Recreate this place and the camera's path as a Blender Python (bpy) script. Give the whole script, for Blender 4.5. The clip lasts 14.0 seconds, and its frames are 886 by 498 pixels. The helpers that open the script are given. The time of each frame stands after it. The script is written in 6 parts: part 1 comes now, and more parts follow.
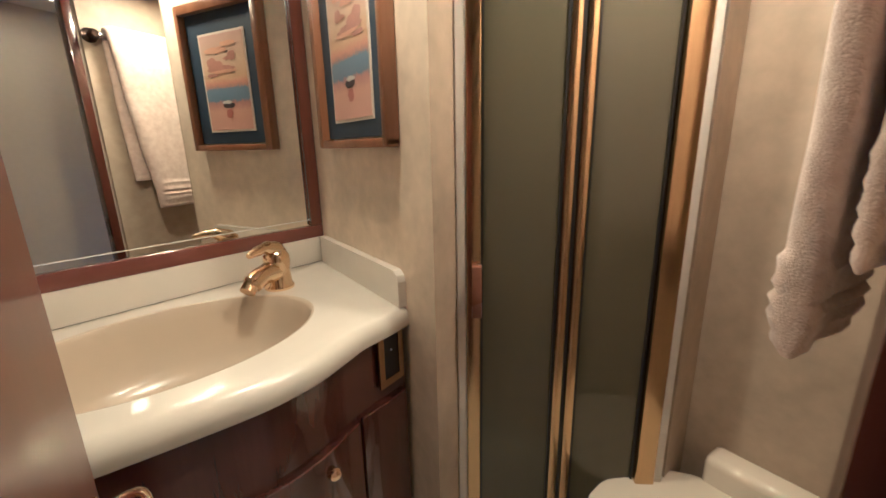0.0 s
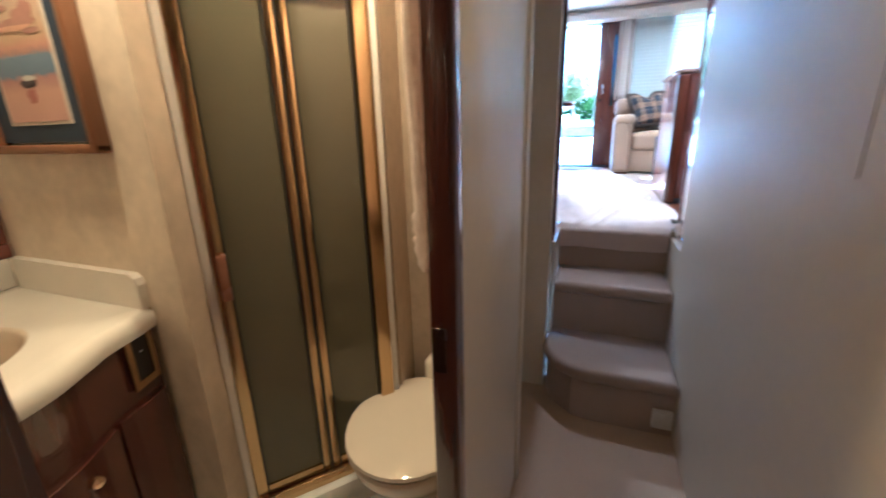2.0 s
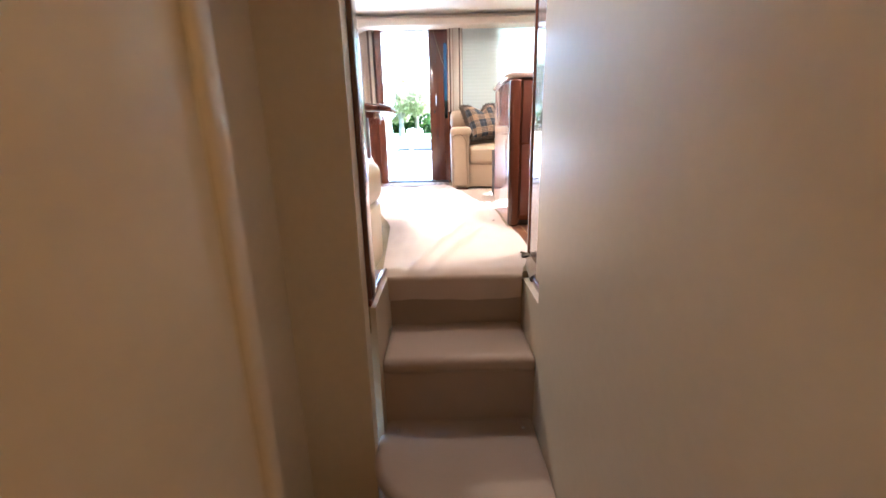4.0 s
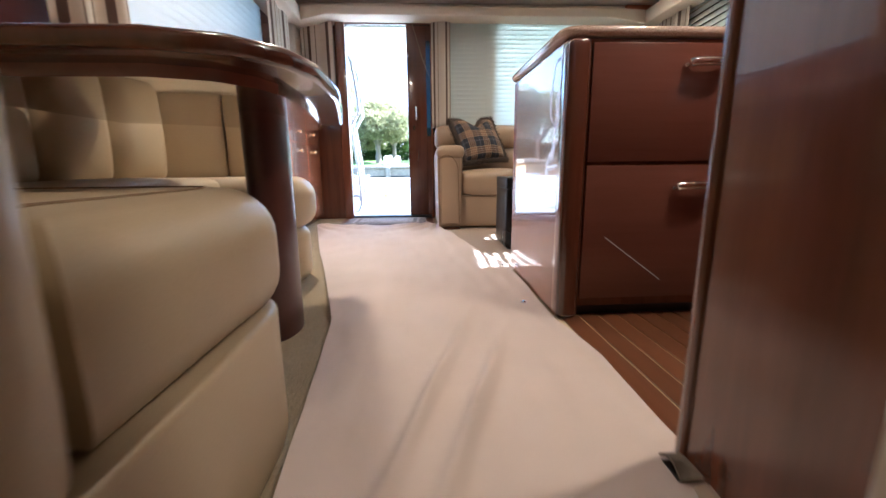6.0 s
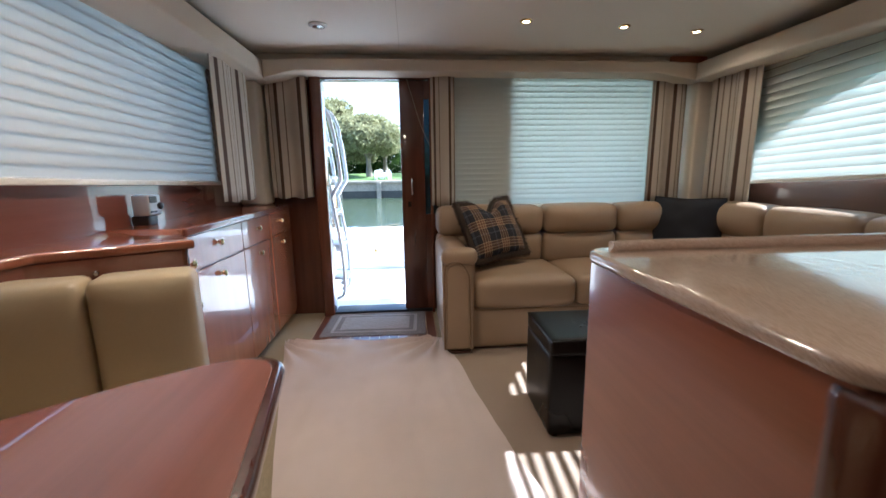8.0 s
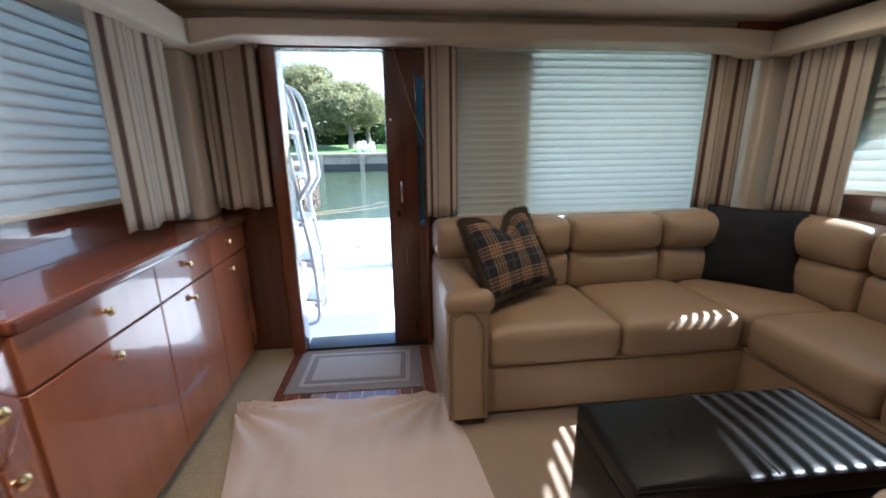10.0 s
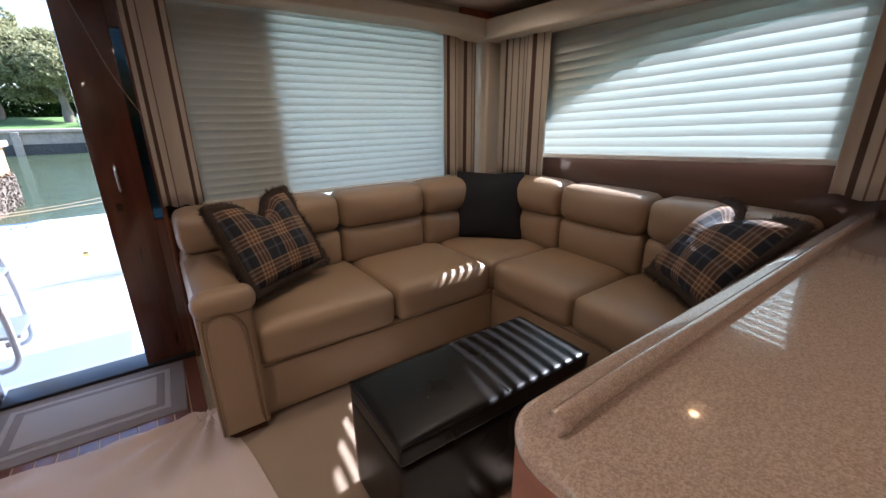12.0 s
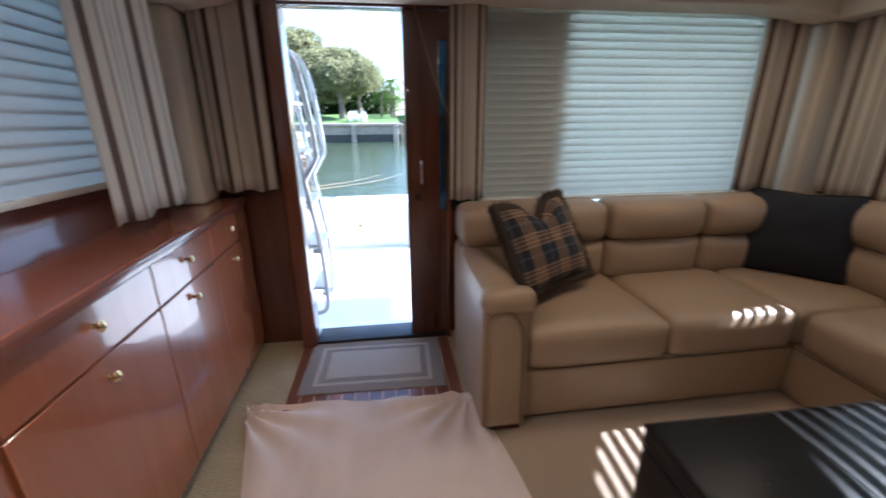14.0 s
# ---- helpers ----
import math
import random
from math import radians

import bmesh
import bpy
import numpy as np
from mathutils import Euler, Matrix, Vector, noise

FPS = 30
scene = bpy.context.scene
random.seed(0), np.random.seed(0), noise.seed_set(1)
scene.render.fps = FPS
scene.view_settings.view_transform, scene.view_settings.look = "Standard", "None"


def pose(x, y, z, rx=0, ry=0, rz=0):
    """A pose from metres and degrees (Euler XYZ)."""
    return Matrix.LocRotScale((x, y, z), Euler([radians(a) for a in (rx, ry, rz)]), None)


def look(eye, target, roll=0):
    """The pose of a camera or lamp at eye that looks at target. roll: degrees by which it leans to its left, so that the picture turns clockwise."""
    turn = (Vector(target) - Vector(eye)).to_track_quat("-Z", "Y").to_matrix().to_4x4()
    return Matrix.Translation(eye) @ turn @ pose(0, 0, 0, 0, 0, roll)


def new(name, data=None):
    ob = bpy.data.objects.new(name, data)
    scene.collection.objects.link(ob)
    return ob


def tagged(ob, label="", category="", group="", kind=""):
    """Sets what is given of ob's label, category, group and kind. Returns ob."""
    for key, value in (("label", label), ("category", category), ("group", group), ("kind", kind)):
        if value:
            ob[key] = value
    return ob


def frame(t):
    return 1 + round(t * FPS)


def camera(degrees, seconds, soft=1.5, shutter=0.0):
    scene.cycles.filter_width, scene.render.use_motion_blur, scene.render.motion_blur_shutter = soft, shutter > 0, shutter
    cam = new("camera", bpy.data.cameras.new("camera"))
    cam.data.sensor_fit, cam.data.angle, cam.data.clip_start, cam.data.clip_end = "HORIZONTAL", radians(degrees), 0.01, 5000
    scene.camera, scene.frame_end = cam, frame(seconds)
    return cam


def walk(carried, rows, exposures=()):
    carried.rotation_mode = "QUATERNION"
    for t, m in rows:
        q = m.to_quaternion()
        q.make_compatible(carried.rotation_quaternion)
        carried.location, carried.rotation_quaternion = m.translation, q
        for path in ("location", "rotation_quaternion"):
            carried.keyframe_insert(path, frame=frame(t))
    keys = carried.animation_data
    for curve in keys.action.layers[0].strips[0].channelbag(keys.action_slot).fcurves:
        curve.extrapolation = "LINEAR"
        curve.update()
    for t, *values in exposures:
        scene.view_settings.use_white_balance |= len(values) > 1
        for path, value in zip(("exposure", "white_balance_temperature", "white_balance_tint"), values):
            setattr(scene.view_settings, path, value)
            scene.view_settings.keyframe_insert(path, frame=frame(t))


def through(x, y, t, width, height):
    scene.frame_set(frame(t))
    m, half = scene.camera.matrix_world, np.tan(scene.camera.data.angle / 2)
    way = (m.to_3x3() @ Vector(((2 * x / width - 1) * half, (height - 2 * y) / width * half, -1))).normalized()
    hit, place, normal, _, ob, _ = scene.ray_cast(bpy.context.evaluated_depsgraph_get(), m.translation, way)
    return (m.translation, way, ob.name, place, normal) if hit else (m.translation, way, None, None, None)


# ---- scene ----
cam = camera(95.6, 14.0, shutter=0.5)
PATH = [
    (0, (0.434, 0.166, 0.527), (1.57, 1.735, 0.031), -1.2),
    (0.5, (0.419, 0.128, 0.511), (1.65, 1.617, -0.005), -1.3),
    (1, (0.368, 0.083, 0.511), (1.779, 1.398, -0.018), -1.5),
    (1.5, (0.325, 0.025, 0.52), (1.954, 1.043, -0.033), -1.7),
    (2, (0.288, -0.046, 0.557), (2.084, 0.626, -0.012), -1.5),
    (2.5, (0.273, -0.097, 0.578), (2.153, 0.269, 0.002), -1.6),
    (3, (0.434, -0.128, 0.562), (2.345, 0.02, -0.011), -0.9),
    (3.2, (0.54, -0.132, 0.574), (2.453, -0.039, -0.003), -0.9),
    (5.3, (1.933, -0.119, 0.485), (3.879, -0.203, 0.029), -1.1),
    (5.5, (2.04, -0.109, 0.497), (3.99, -0.199, 0.058), -1.0),
    (5.8, (2.193, -0.103, 0.504), (4.148, -0.194, 0.092), -0.9),
    (6, (2.291, -0.091, 0.506), (4.248, -0.205, 0.105), -0.6),
    (6.5, (2.551, -0.102, 0.675), (4.511, -0.238, 0.3), -0.5),
    (7, (2.772, -0.08, 0.822), (4.733, -0.222, 0.453), -0.7),
    (7.5, (2.963, -0.058, 1.025), (4.922, -0.216, 0.656), -0.7),
    (7.7, (3.056, -0.065, 1.06), (5.017, -0.225, 0.698), -0.8),
    (9.8, (3.89, -0.021, 1.301), (5.823, -0.199, 0.821), -0.6),
    (10, (3.923, -0.044, 1.287), (5.845, -0.269, 0.782), -0.7),
    (10.5, (3.954, -0.104, 1.281), (5.818, -0.544, 0.705), -0.9),
    (11, (3.946, -0.161, 1.281), (5.699, -0.898, 0.662), -0.9),
    (11.5, (3.931, -0.202, 1.287), (5.555, -1.183, 0.654), -0.7),
    (12, (3.923, -0.219, 1.287), (5.466, -1.322, 0.652), -0.5),
    (12.5, (3.937, -0.195, 1.296), (5.488, -1.285, 0.66), -0.4),
    (13, (3.969, -0.148, 1.296), (5.636, -1.054, 0.662), -0.4),
    (13.5, (4.009, -0.038, 1.303), (5.818, -0.611, 0.669), -0.2),
    (14, (4.164, 0.101, 1.31), (6.043, -0.158, 0.674), -0.3),
]
EXPOSURES = [(0.0, 4.9, 3480, 6), (1.0, 4.9, 3400, 4), (1.5, 4.9, 3500, 3), (2.0, 4.85, 3750, 4), (2.5, 4.85, 4100, 5), (3.0, 5.0, 4650, 6), (5.3, 4.15, 5050, 9), (6.0, 3.4, 5150, 9),
             (7.0, 2.75, 5200, 8), (7.7, 2.4, 5250, 8), (9.8, 2.35, 5250, 8), (11.0, 2.25, 5450, 11), (12.5, 2.12, 5450, 16), (14.0, 2.2, 5200, 12)]
walk(cam, [(t, look(eye, target, roll)) for t, eye, target, roll in PATH], EXPOSURES)

# ---- world, sun and lamps ----
SUN_FROM = Vector((0.14, -1.0, 0.81)).normalized()
world = bpy.data.worlds.new("sky")
scene.world = world
world.use_nodes = True
wn = world.node_tree.nodes
sky = wn.new("ShaderNodeTexSky")
sky.sky_type = "NISHITA"
sky.sun_disc = False
sky.sun_elevation = math.asin(SUN_FROM.z)
sky.sun_rotation = math.atan2(SUN_FROM.x, SUN_FROM.y)
world.node_tree.links.new(sky.outputs[0], wn["Background"].inputs[0])
wn["Background"].inputs[1].default_value = 0.135
sun_data = bpy.data.lights.new("sun", "SUN")
sun_data.energy, sun_data.angle, sun_data.color = 5.0, radians(0.5), (1.0, 0.96, 0.90)
sun = new("sun", sun_data)
sun.matrix_world = look(SUN_FROM * 50, (0, 0, 0))


def lamp(name, x, y, z, watts, size, colour, spread=180):
    data = bpy.data.lights.new(name, "AREA")
    data.shape, data.size, data.energy, data.color, data.spread = "DISK", size, watts, colour, radians(spread)
    ob = new(name, data)
    ob.matrix_world = pose(x, y, z)
    return ob


WARM = (1.0, 0.53, 0.16)
lamp("bathroom_lamp", 1.10, 0.46, 1.225, 0.36, 0.09, WARM)
lamp("bathroom_lamp", 0.72, 0.84, 1.225, 0.33, 0.09, WARM)
# unseen warm fill added to brighten the passage; no fitting there
lamp("hall_lamp", 0.95, -0.12, 1.225, 0.07, 0.09, WARM)
# the last three are unseen fills added over runner, galley and stair head
for lx, ly, lw in ((5.58, -0.736, 0.45), (5.642, -1.336, 0.45), (5.70, -1.827, 0.45), (4.6, 0.43, 2.3), (3.1, -1.2, 1.6), (3.0, 0.1, 0.35)):
    lamp("downlight_lamp", lx, ly, 1.925, lw, 0.12, (1.0, 0.76, 0.50), 150)

# area lamp added in the port window's opening, behind its shade, to boost daylight
day = bpy.data.lights.new("port_day_fill", "AREA")
day.shape, day.size, day.size_y, day.energy, day.color = "RECTANGLE", 2.2, 0.70, 0.40, (1.0, 0.98, 0.96)
new("port_day_fill", day).matrix_world = look((4.72, 1.172, 1.43), (4.72, 0.0, 1.43))

# ---- mesh helpers ----


def link(name, bm, material, smooth=True):
    me = bpy.data.meshes.new(name)
    bm.normal_update()
    bm.to_mesh(me)
    bm.free()
    me.materials.append(material)
    if smooth:
        for p in me.polygons:
            p.use_smooth = True
        me.set_sharp_from_angle(angle=radians(38))
    return new(name, me)


def part(name, bm, material, parent, label="", smooth=True):
    ob = link(name, bm, material, smooth)
    ob.parent = parent
    ob.matrix_parent_inverse = (parent.matrix_parent_inverse @ parent.matrix_basis).inverted() if parent.parent is None else Matrix.Identity(4)
    if label:
        tagged(ob, label)
    return ob


def thing(name, at, label, category, group="", kind=""):
    ob = new(name)
    ob.empty_display_size = 0.05
    ob.matrix_basis = Matrix.Translation(at)
    return tagged(ob, label, category, group, kind)


def structure(name, bm, material, label, category, smooth=True):
    return tagged(link(name, bm, material, smooth), label, category, "", "structure")


def box(x0, y0, z0, x1, y1, z1, r=0.0, seg=2, bm=None):
    bm = bm or bmesh.new()
    m = Matrix.LocRotScale(((x0 + x1) / 2, (y0 + y1) / 2, (z0 + z1) / 2), None, (abs(x1 - x0), abs(y1 - y0), abs(z1 - z0)))
    made = bmesh.ops.create_cube(bm, size=1, matrix=m)
    if r:
        edges = {e for v in made["verts"] for e in v.link_edges}
        bmesh.ops.bevel(bm, geom=list(edges), offset=r, segments=seg, affect="EDGES", profile=0.5)
    return bm


def prism(points, z0, z1, r=0.0, seg=3, bm=None):
    """An upright prism over a plan; r rounds its upper and lower rims."""
    bm = bm or bmesh.new()
    low = [bm.verts.new((x, y, z0)) for x, y in points]
    high = [bm.verts.new((x, y, z1)) for x, y in points]
    n = len(points)
    a = bm.faces.new(low[::-1])
    b = bm.faces.new(high)
    for i in range(n):
        bm.faces.new((low[i], low[(i + 1) % n], high[(i + 1) % n], high[i]))
    bmesh.ops.recalc_face_normals(bm, faces=bm.faces)
    if r:
        bmesh.ops.bevel(bm, geom=list({e for f in (a, b) for e in f.edges}), offset=r, segments=seg, affect="EDGES", profile=0.5)
    return bm


def extrude_x(points, x0, x1, bm=None):
    """A prism along x over a profile of (y, z)."""
    bm = bm or bmesh.new()
    a = [bm.verts.new((x0, y, z)) for y, z in points]
    b = [bm.verts.new((x1, y, z)) for y, z in points]
    n = len(points)
    bm.faces.new(a), bm.faces.new(b[::-1])
    for i in range(n):
        bm.faces.new((a[i], b[i], b[(i + 1) % n], a[(i + 1) % n]))
    bmesh.ops.recalc_face_normals(bm, faces=bm.faces)
    return bm


def extrude_y(points, y0, y1, bm=None):
    """A prism along y over a profile of (x, z)."""
    bm = bm or bmesh.new()
    a = [bm.verts.new((x, y0, z)) for x, z in points]
    b = [bm.verts.new((x, y1, z)) for x, z in points]
    n = len(points)
    bm.faces.new(a), bm.faces.new(b[::-1])
    for i in range(n):
        bm.faces.new((a[i], b[i], b[(i + 1) % n], a[(i + 1) % n]))
    bmesh.ops.recalc_face_normals(bm, faces=bm.faces)
    return bm


def cushion(x0, y0, z0, x1, y1, z1, r=0.05, puff=(0, 0, 0), n=10, wobble=0.0, seed=0, bm=None):
    """A soft block: rounded all round, its faces swollen by puff along each axis."""
    bm = bm or bmesh.new()
    c = Vector(((x0 + x1) / 2, (y0 + y1) / 2, (z0 + z1) / 2))
    h = Vector((abs(x1 - x0) / 2, abs(y1 - y0) / 2, abs(z1 - z0) / 2))
    r = min(r, *h)
    made = bmesh.ops.create_cube(bm, size=2)
    bmesh.ops.subdivide_edges(bm, edges=list({e for v in made["verts"] for e in v.link_edges}), cuts=n, use_grid_fill=True)
    verts = [v for v in bm.verts if not v.tag]
    for v in verts:
        p = v.co.copy()
        q = Vector([math.copysign(abs(math.sin(p[i] * math.pi / 2)), p[i]) * h[i] for i in range(3)])
        core = Vector([max(-h[i] + r, min(h[i] - r, q[i])) for i in range(3)])
        d = q - core
        if d.length > 1e-9:
            q = core + d.normalized() * r
        u = [max(-1, min(1, q[i] / h[i])) for i in range(3)]
        grow = [puff[0] * u[0] * (1 - u[1] ** 2) * (1 - u[2] ** 2), puff[1] * u[1] * (1 - u[0] ** 2) * (1 - u[2] ** 2), puff[2] * u[2] * (1 - u[0] ** 2) * (1 - u[1] ** 2)]
        q = q + Vector(grow) + c
        if wobble:
            q += noise.noise_vector(q * 7 + Vector((seed, 0, 0))) * wobble
        v.co = q
        v.tag = True
    return bm


def tube(points, r, sides=10, bm=None, closed=False):
    """A round bar along points."""
    bm = bm or bmesh.new()
    pts = [Vector(p) for p in points]
    rings = []
    side = None
    for i, p in enumerate(pts):
        if closed:
            d = (pts[(i + 1) % len(pts)] - pts[i - 1]).normalized()
        else:
            d = (pts[min(i + 1, len(pts) - 1)] - pts[max(i - 1, 0)]).normalized()
        if side is None:
            side = d.orthogonal().normalized()
        side = (side - d * side.dot(d)).normalized()
        up = d.cross(side)
        rr = r[i] if isinstance(r, (list, tuple)) else r
        rings.append([bm.verts.new(p + (side * math.cos(a) + up * math.sin(a)) * rr) for a in [2 * math.pi * k / sides for k in range(sides)]])
    m = len(rings)
    for i in range(m if closed else m - 1):
        a, b = rings[i], rings[(i + 1) % m]
        for k in range(sides):
            bm.faces.new((a[k], a[(k + 1) % sides], b[(k + 1) % sides], b[k]))
    if not closed:
        bm.faces.new(rings[0][::-1]), bm.faces.new(rings[-1])
    return bm


def smooth_path(points, steps=6):
    """A curve through points."""
    p = [Vector(q) for q in points]
    out = []
    for i in range(len(p) - 1):
        a, b, c, d = p[max(i - 1, 0)], p[i], p[i + 1], p[min(i + 2, len(p) - 1)]
        for k in range(steps):
            t = k / steps
            out.append(0.5 * (2 * b + (c - a) * t + (2 * a - 5 * b + 4 * c - d) * t * t + (3 * b - a - 3 * c + d) * t ** 3))
    return out + [p[-1]]


def lathe(profile, at, sides=20, bm=None, axis="z"):
    """A turned shape over (radius, height)."""
    bm = bm or bmesh.new()
    turn = {"z": Matrix.Identity(3), "x": Matrix(((0, 0, 1), (0, 1, 0), (-1, 0, 0))), "y": Matrix(((1, 0, 0), (0, 0, 1), (0, -1, 0))), "-y": Matrix(((1, 0, 0), (0, 0, -1), (0, 1, 0))), "-x": Matrix(((0, 0, -1), (0, 1, 0), (1, 0, 0)))}[axis]
    rings = [[bm.verts.new(turn @ Vector((r * math.cos(a), r * math.sin(a), z)) + Vector(at)) for a in [2 * math.pi * k / sides for k in range(sides)]] for r, z in profile]
    for a, b in zip(rings, rings[1:]):
        for k in range(sides):
            bm.faces.new((a[k], a[(k + 1) % sides], b[(k + 1) % sides], b[k]))
    bm.faces.new(rings[0][::-1]), bm.faces.new(rings[-1])
    bmesh.ops.recalc_face_normals(bm, faces=bm.faces)
    return bm


def sheet(f, nu, nv, thick=0.0):
    """A surface f(u, v) for u and v from 0 to 1, with uv."""
    bm = bmesh.new()
    uv = bm.loops.layers.uv.new("UVMap")
    g = [[bm.verts.new(f(i / nu, j / nv)) for j in range(nv + 1)] for i in range(nu + 1)]
    for i in range(nu):
        for j in range(nv):
            face = bm.faces.new((g[i][j], g[i + 1][j], g[i + 1][j + 1], g[i][j + 1]))
            for loop, (a, b) in zip(face.loops, ((i, j), (i + 1, j), (i + 1, j + 1), (i, j + 1))):
                loop[uv].uv = (a / nu, b / nv)
    if thick:
        bm.normal_update()
        bmesh.ops.solidify(bm, geom=bm.faces[:], thickness=thick)
    return bm


def turned(bm, m):
    bmesh.ops.transform(bm, matrix=m, verts=bm.verts)
    return bm


def arc(cx, cy, r, a0, a1, n=8):
    return [(cx + r * math.cos(radians(a0 + (a1 - a0) * k / n)), cy + r * math.sin(radians(a0 + (a1 - a0) * k / n))) for k in range(n + 1)]


# ---- materials ----


class Nodes:
    def __init__(self, name):
        self.m = bpy.data.materials.new(name)
        self.m.use_nodes = True
        self.t = self.m.node_tree
        self.b = self.t.nodes["Principled BSDF"]
        self.out = self.t.nodes["Material Output"]

    def add(self, kind, **inputs):
        n = self.t.nodes.new("ShaderNode" + kind)
        for k, v in inputs.items():
            self.put(n, k.replace("_", " "), v)
        return n

    def put(self, n, key, v):
        s = n.inputs[int(key)] if key.isdigit() else n.inputs[key]
        if isinstance(v, bpy.types.NodeSocket):
            self.t.links.new(v, s)
        else:
            s.default_value = v

    def coords(self, scale, which="Object"):
        c = self.add("TexCoord")
        m = self.add("Mapping", Vector=c.outputs[which])
        m.inputs["Scale"].default_value = scale
        return m.outputs[0]

    def noise(self, scale, size=1.0, detail=4.0, which="Object", rough=0.55):
        n = self.add("TexNoise", Vector=self.coords(scale, which), Scale=size, Detail=detail, Roughness=rough)
        return n.outputs[0]

    def ramp(self, fac, *stops):
        r = self.add("ValToRGB", Fac=fac)
        e = r.color_ramp.elements
        e[0].position, e[0].color = stops[0][0], (*stops[0][1], 1)
        e[1].position, e[1].color = stops[-1][0], (*stops[-1][1], 1)
        for p, c in stops[1:-1]:
            e.new(p).color = (*c, 1)
        return r.outputs[0]

    def mix(self, fac, a, b, mode="MIX"):
        n = self.t.nodes.new("ShaderNodeMix")
        n.data_type, n.blend_type = "RGBA", mode
        for s, v in ((n.inputs[0], fac), (n.inputs[6], a), (n.inputs[7], b)):
            if isinstance(v, bpy.types.NodeSocket):
                self.t.links.new(v, s)
            else:
                s.default_value = v if not isinstance(v, tuple) or len(v) == 4 else (*v, 1)
        return n.outputs[2]

    def math(self, op, a, b=0.0):
        n = self.t.nodes.new("ShaderNodeMath")
        n.operation = op
        for s, v in zip(n.inputs, (a, b)):
            if isinstance(v, bpy.types.NodeSocket):
                self.t.links.new(v, s)
            else:
                s.default_value = v
        return n.outputs[0]

    def bump(self, height, strength=0.3, distance=0.002):
        n = self.add("Bump", Height=height, Strength=strength, Distance=distance)
        self.put(self.b, "Normal", n.outputs[0])
        return n


def plain(name, colour, rough=0.5, metal=0.0, vary=0.08, grain=60.0, bump=0.15, big=3.0, coat=0.0, dist=0.001, island=0.0):
    k = Nodes(name)
    dark = tuple(c * (1 - vary) for c in colour)
    light = tuple(min(1, c * (1 + vary)) for c in colour)
    a = k.noise((1, 1, 1), big, 3)
    b = k.noise((1, 1, 1), grain, 3)
    f = k.mix(0.4, a, b)
    col = k.ramp(f, (0.3, dark), (0.7, light))
    if island:
        info = k.add("ObjectInfo")
        col = k.mix(info.outputs["Random"], col, k.mix(1.0, col, (1 - island, 1 - island, 1 - island, 1), "MULTIPLY"))
    k.put(k.b, "Base Color", col)
    k.put(k.b, "Roughness", k.ramp(a, (0.3, (rough * 0.85,) * 3), (0.7, (min(1, rough * 1.15),) * 3)))
    k.put(k.b, "Metallic", metal)
    k.put(k.b, "Coat Weight", coat)
    k.put(k.b, "Coat Roughness", 0.04)
    if bump:
        k.bump(b, bump, dist)
    return k.m


def wood(name, dark, light, along=0, rough=0.25, coat=1.0, pores=0.05, vary=0.0):
    """Varnished timber with its grain along an axis (0 x, 1 y, 2 z)."""
    k = Nodes(name)
    s = [14.0, 14.0, 14.0]
    s[along] = 0.9
    a = k.noise(tuple(s), 1.0, 6, rough=0.65)
    s2 = [160.0, 160.0, 160.0]
    s2[along] = 5.0
    b = k.noise(tuple(s2), 1.0, 3)
    cloud = k.noise((1, 1, 1), 1.7, 2)
    col = k.ramp(k.mix(0.35, a, cloud), (0.32, dark), (0.68, light))
    col = k.mix(k.ramp(b, (0.55, (0, 0, 0)), (0.75, (pores,) * 3)), col, (dark[0] * 0.3, dark[1] * 0.3, dark[2] * 0.3, 1))
    if vary:
        info = k.add("ObjectInfo")
        col = k.mix(k.math("MULTIPLY", info.outputs["Random"], vary), col, (dark[0] * 0.5, dark[1] * 0.5, dark[2] * 0.5, 1))
    k.put(k.b, "Base Color", col)
    k.put(k.b, "Roughness", rough)
    k.put(k.b, "Coat Weight", coat)
    k.put(k.b, "Coat Roughness", 0.03)
    wave = k.noise((1, 1, 1), 5.0, 1)
    bm_ = k.add("Bump", Height=wave, Strength=0.12, Distance=0.01)
    k.put(k.b, "Coat Normal", bm_.outputs[0])
    return k.m


MAHOGANY = wood("varnished_mahogany", (0.075, 0.020, 0.010), (0.18, 0.055, 0.026), 2)
MAHOGANY_X = wood("varnished_mahogany_lengthways", (0.135, 0.043, 0.029), (0.195, 0.066, 0.045), 0)
MAHOGANY_Y = wood("varnished_mahogany_across", (0.112, 0.038, 0.026), (0.155, 0.054, 0.038), 1)
# table wood lightened and reddened to carry the reflections on its top
TABLE_REFLECTION = wood("table_wood_with_painted_reflection", (0.28, 0.098, 0.068), (0.36, 0.130, 0.092), 0)
BROWNWOOD = wood("brown_mahogany_panel", (0.060, 0.028, 0.019), (0.090, 0.042, 0.028), 0)
SATINWOOD = wood("satin_mahogany", (0.085, 0.028, 0.015), (0.13, 0.044, 0.024), 2, 0.38, 0.2)
CHERRY = wood("varnished_cherry", (0.28, 0.090, 0.042), (0.37, 0.128, 0.060), 2)
CHERRY_X = wood("varnished_cherry_lengthways", (0.25, 0.080, 0.042), (0.32, 0.108, 0.058), 0)
DARKWOOD = wood("dark_red_mahogany", (0.050, 0.014, 0.008), (0.115, 0.034, 0.018), 2)
TEAK = wood("teak_plank", (0.075, 0.026, 0.012), (0.175, 0.066, 0.028), 0, 0.35, 0.4, 0.2, 0.5)
TEAK_Y = wood("teak_plank_across", (0.10, 0.030, 0.016), (0.22, 0.075, 0.040), 0, 0.35, 0.5, 0.2, 0.5)
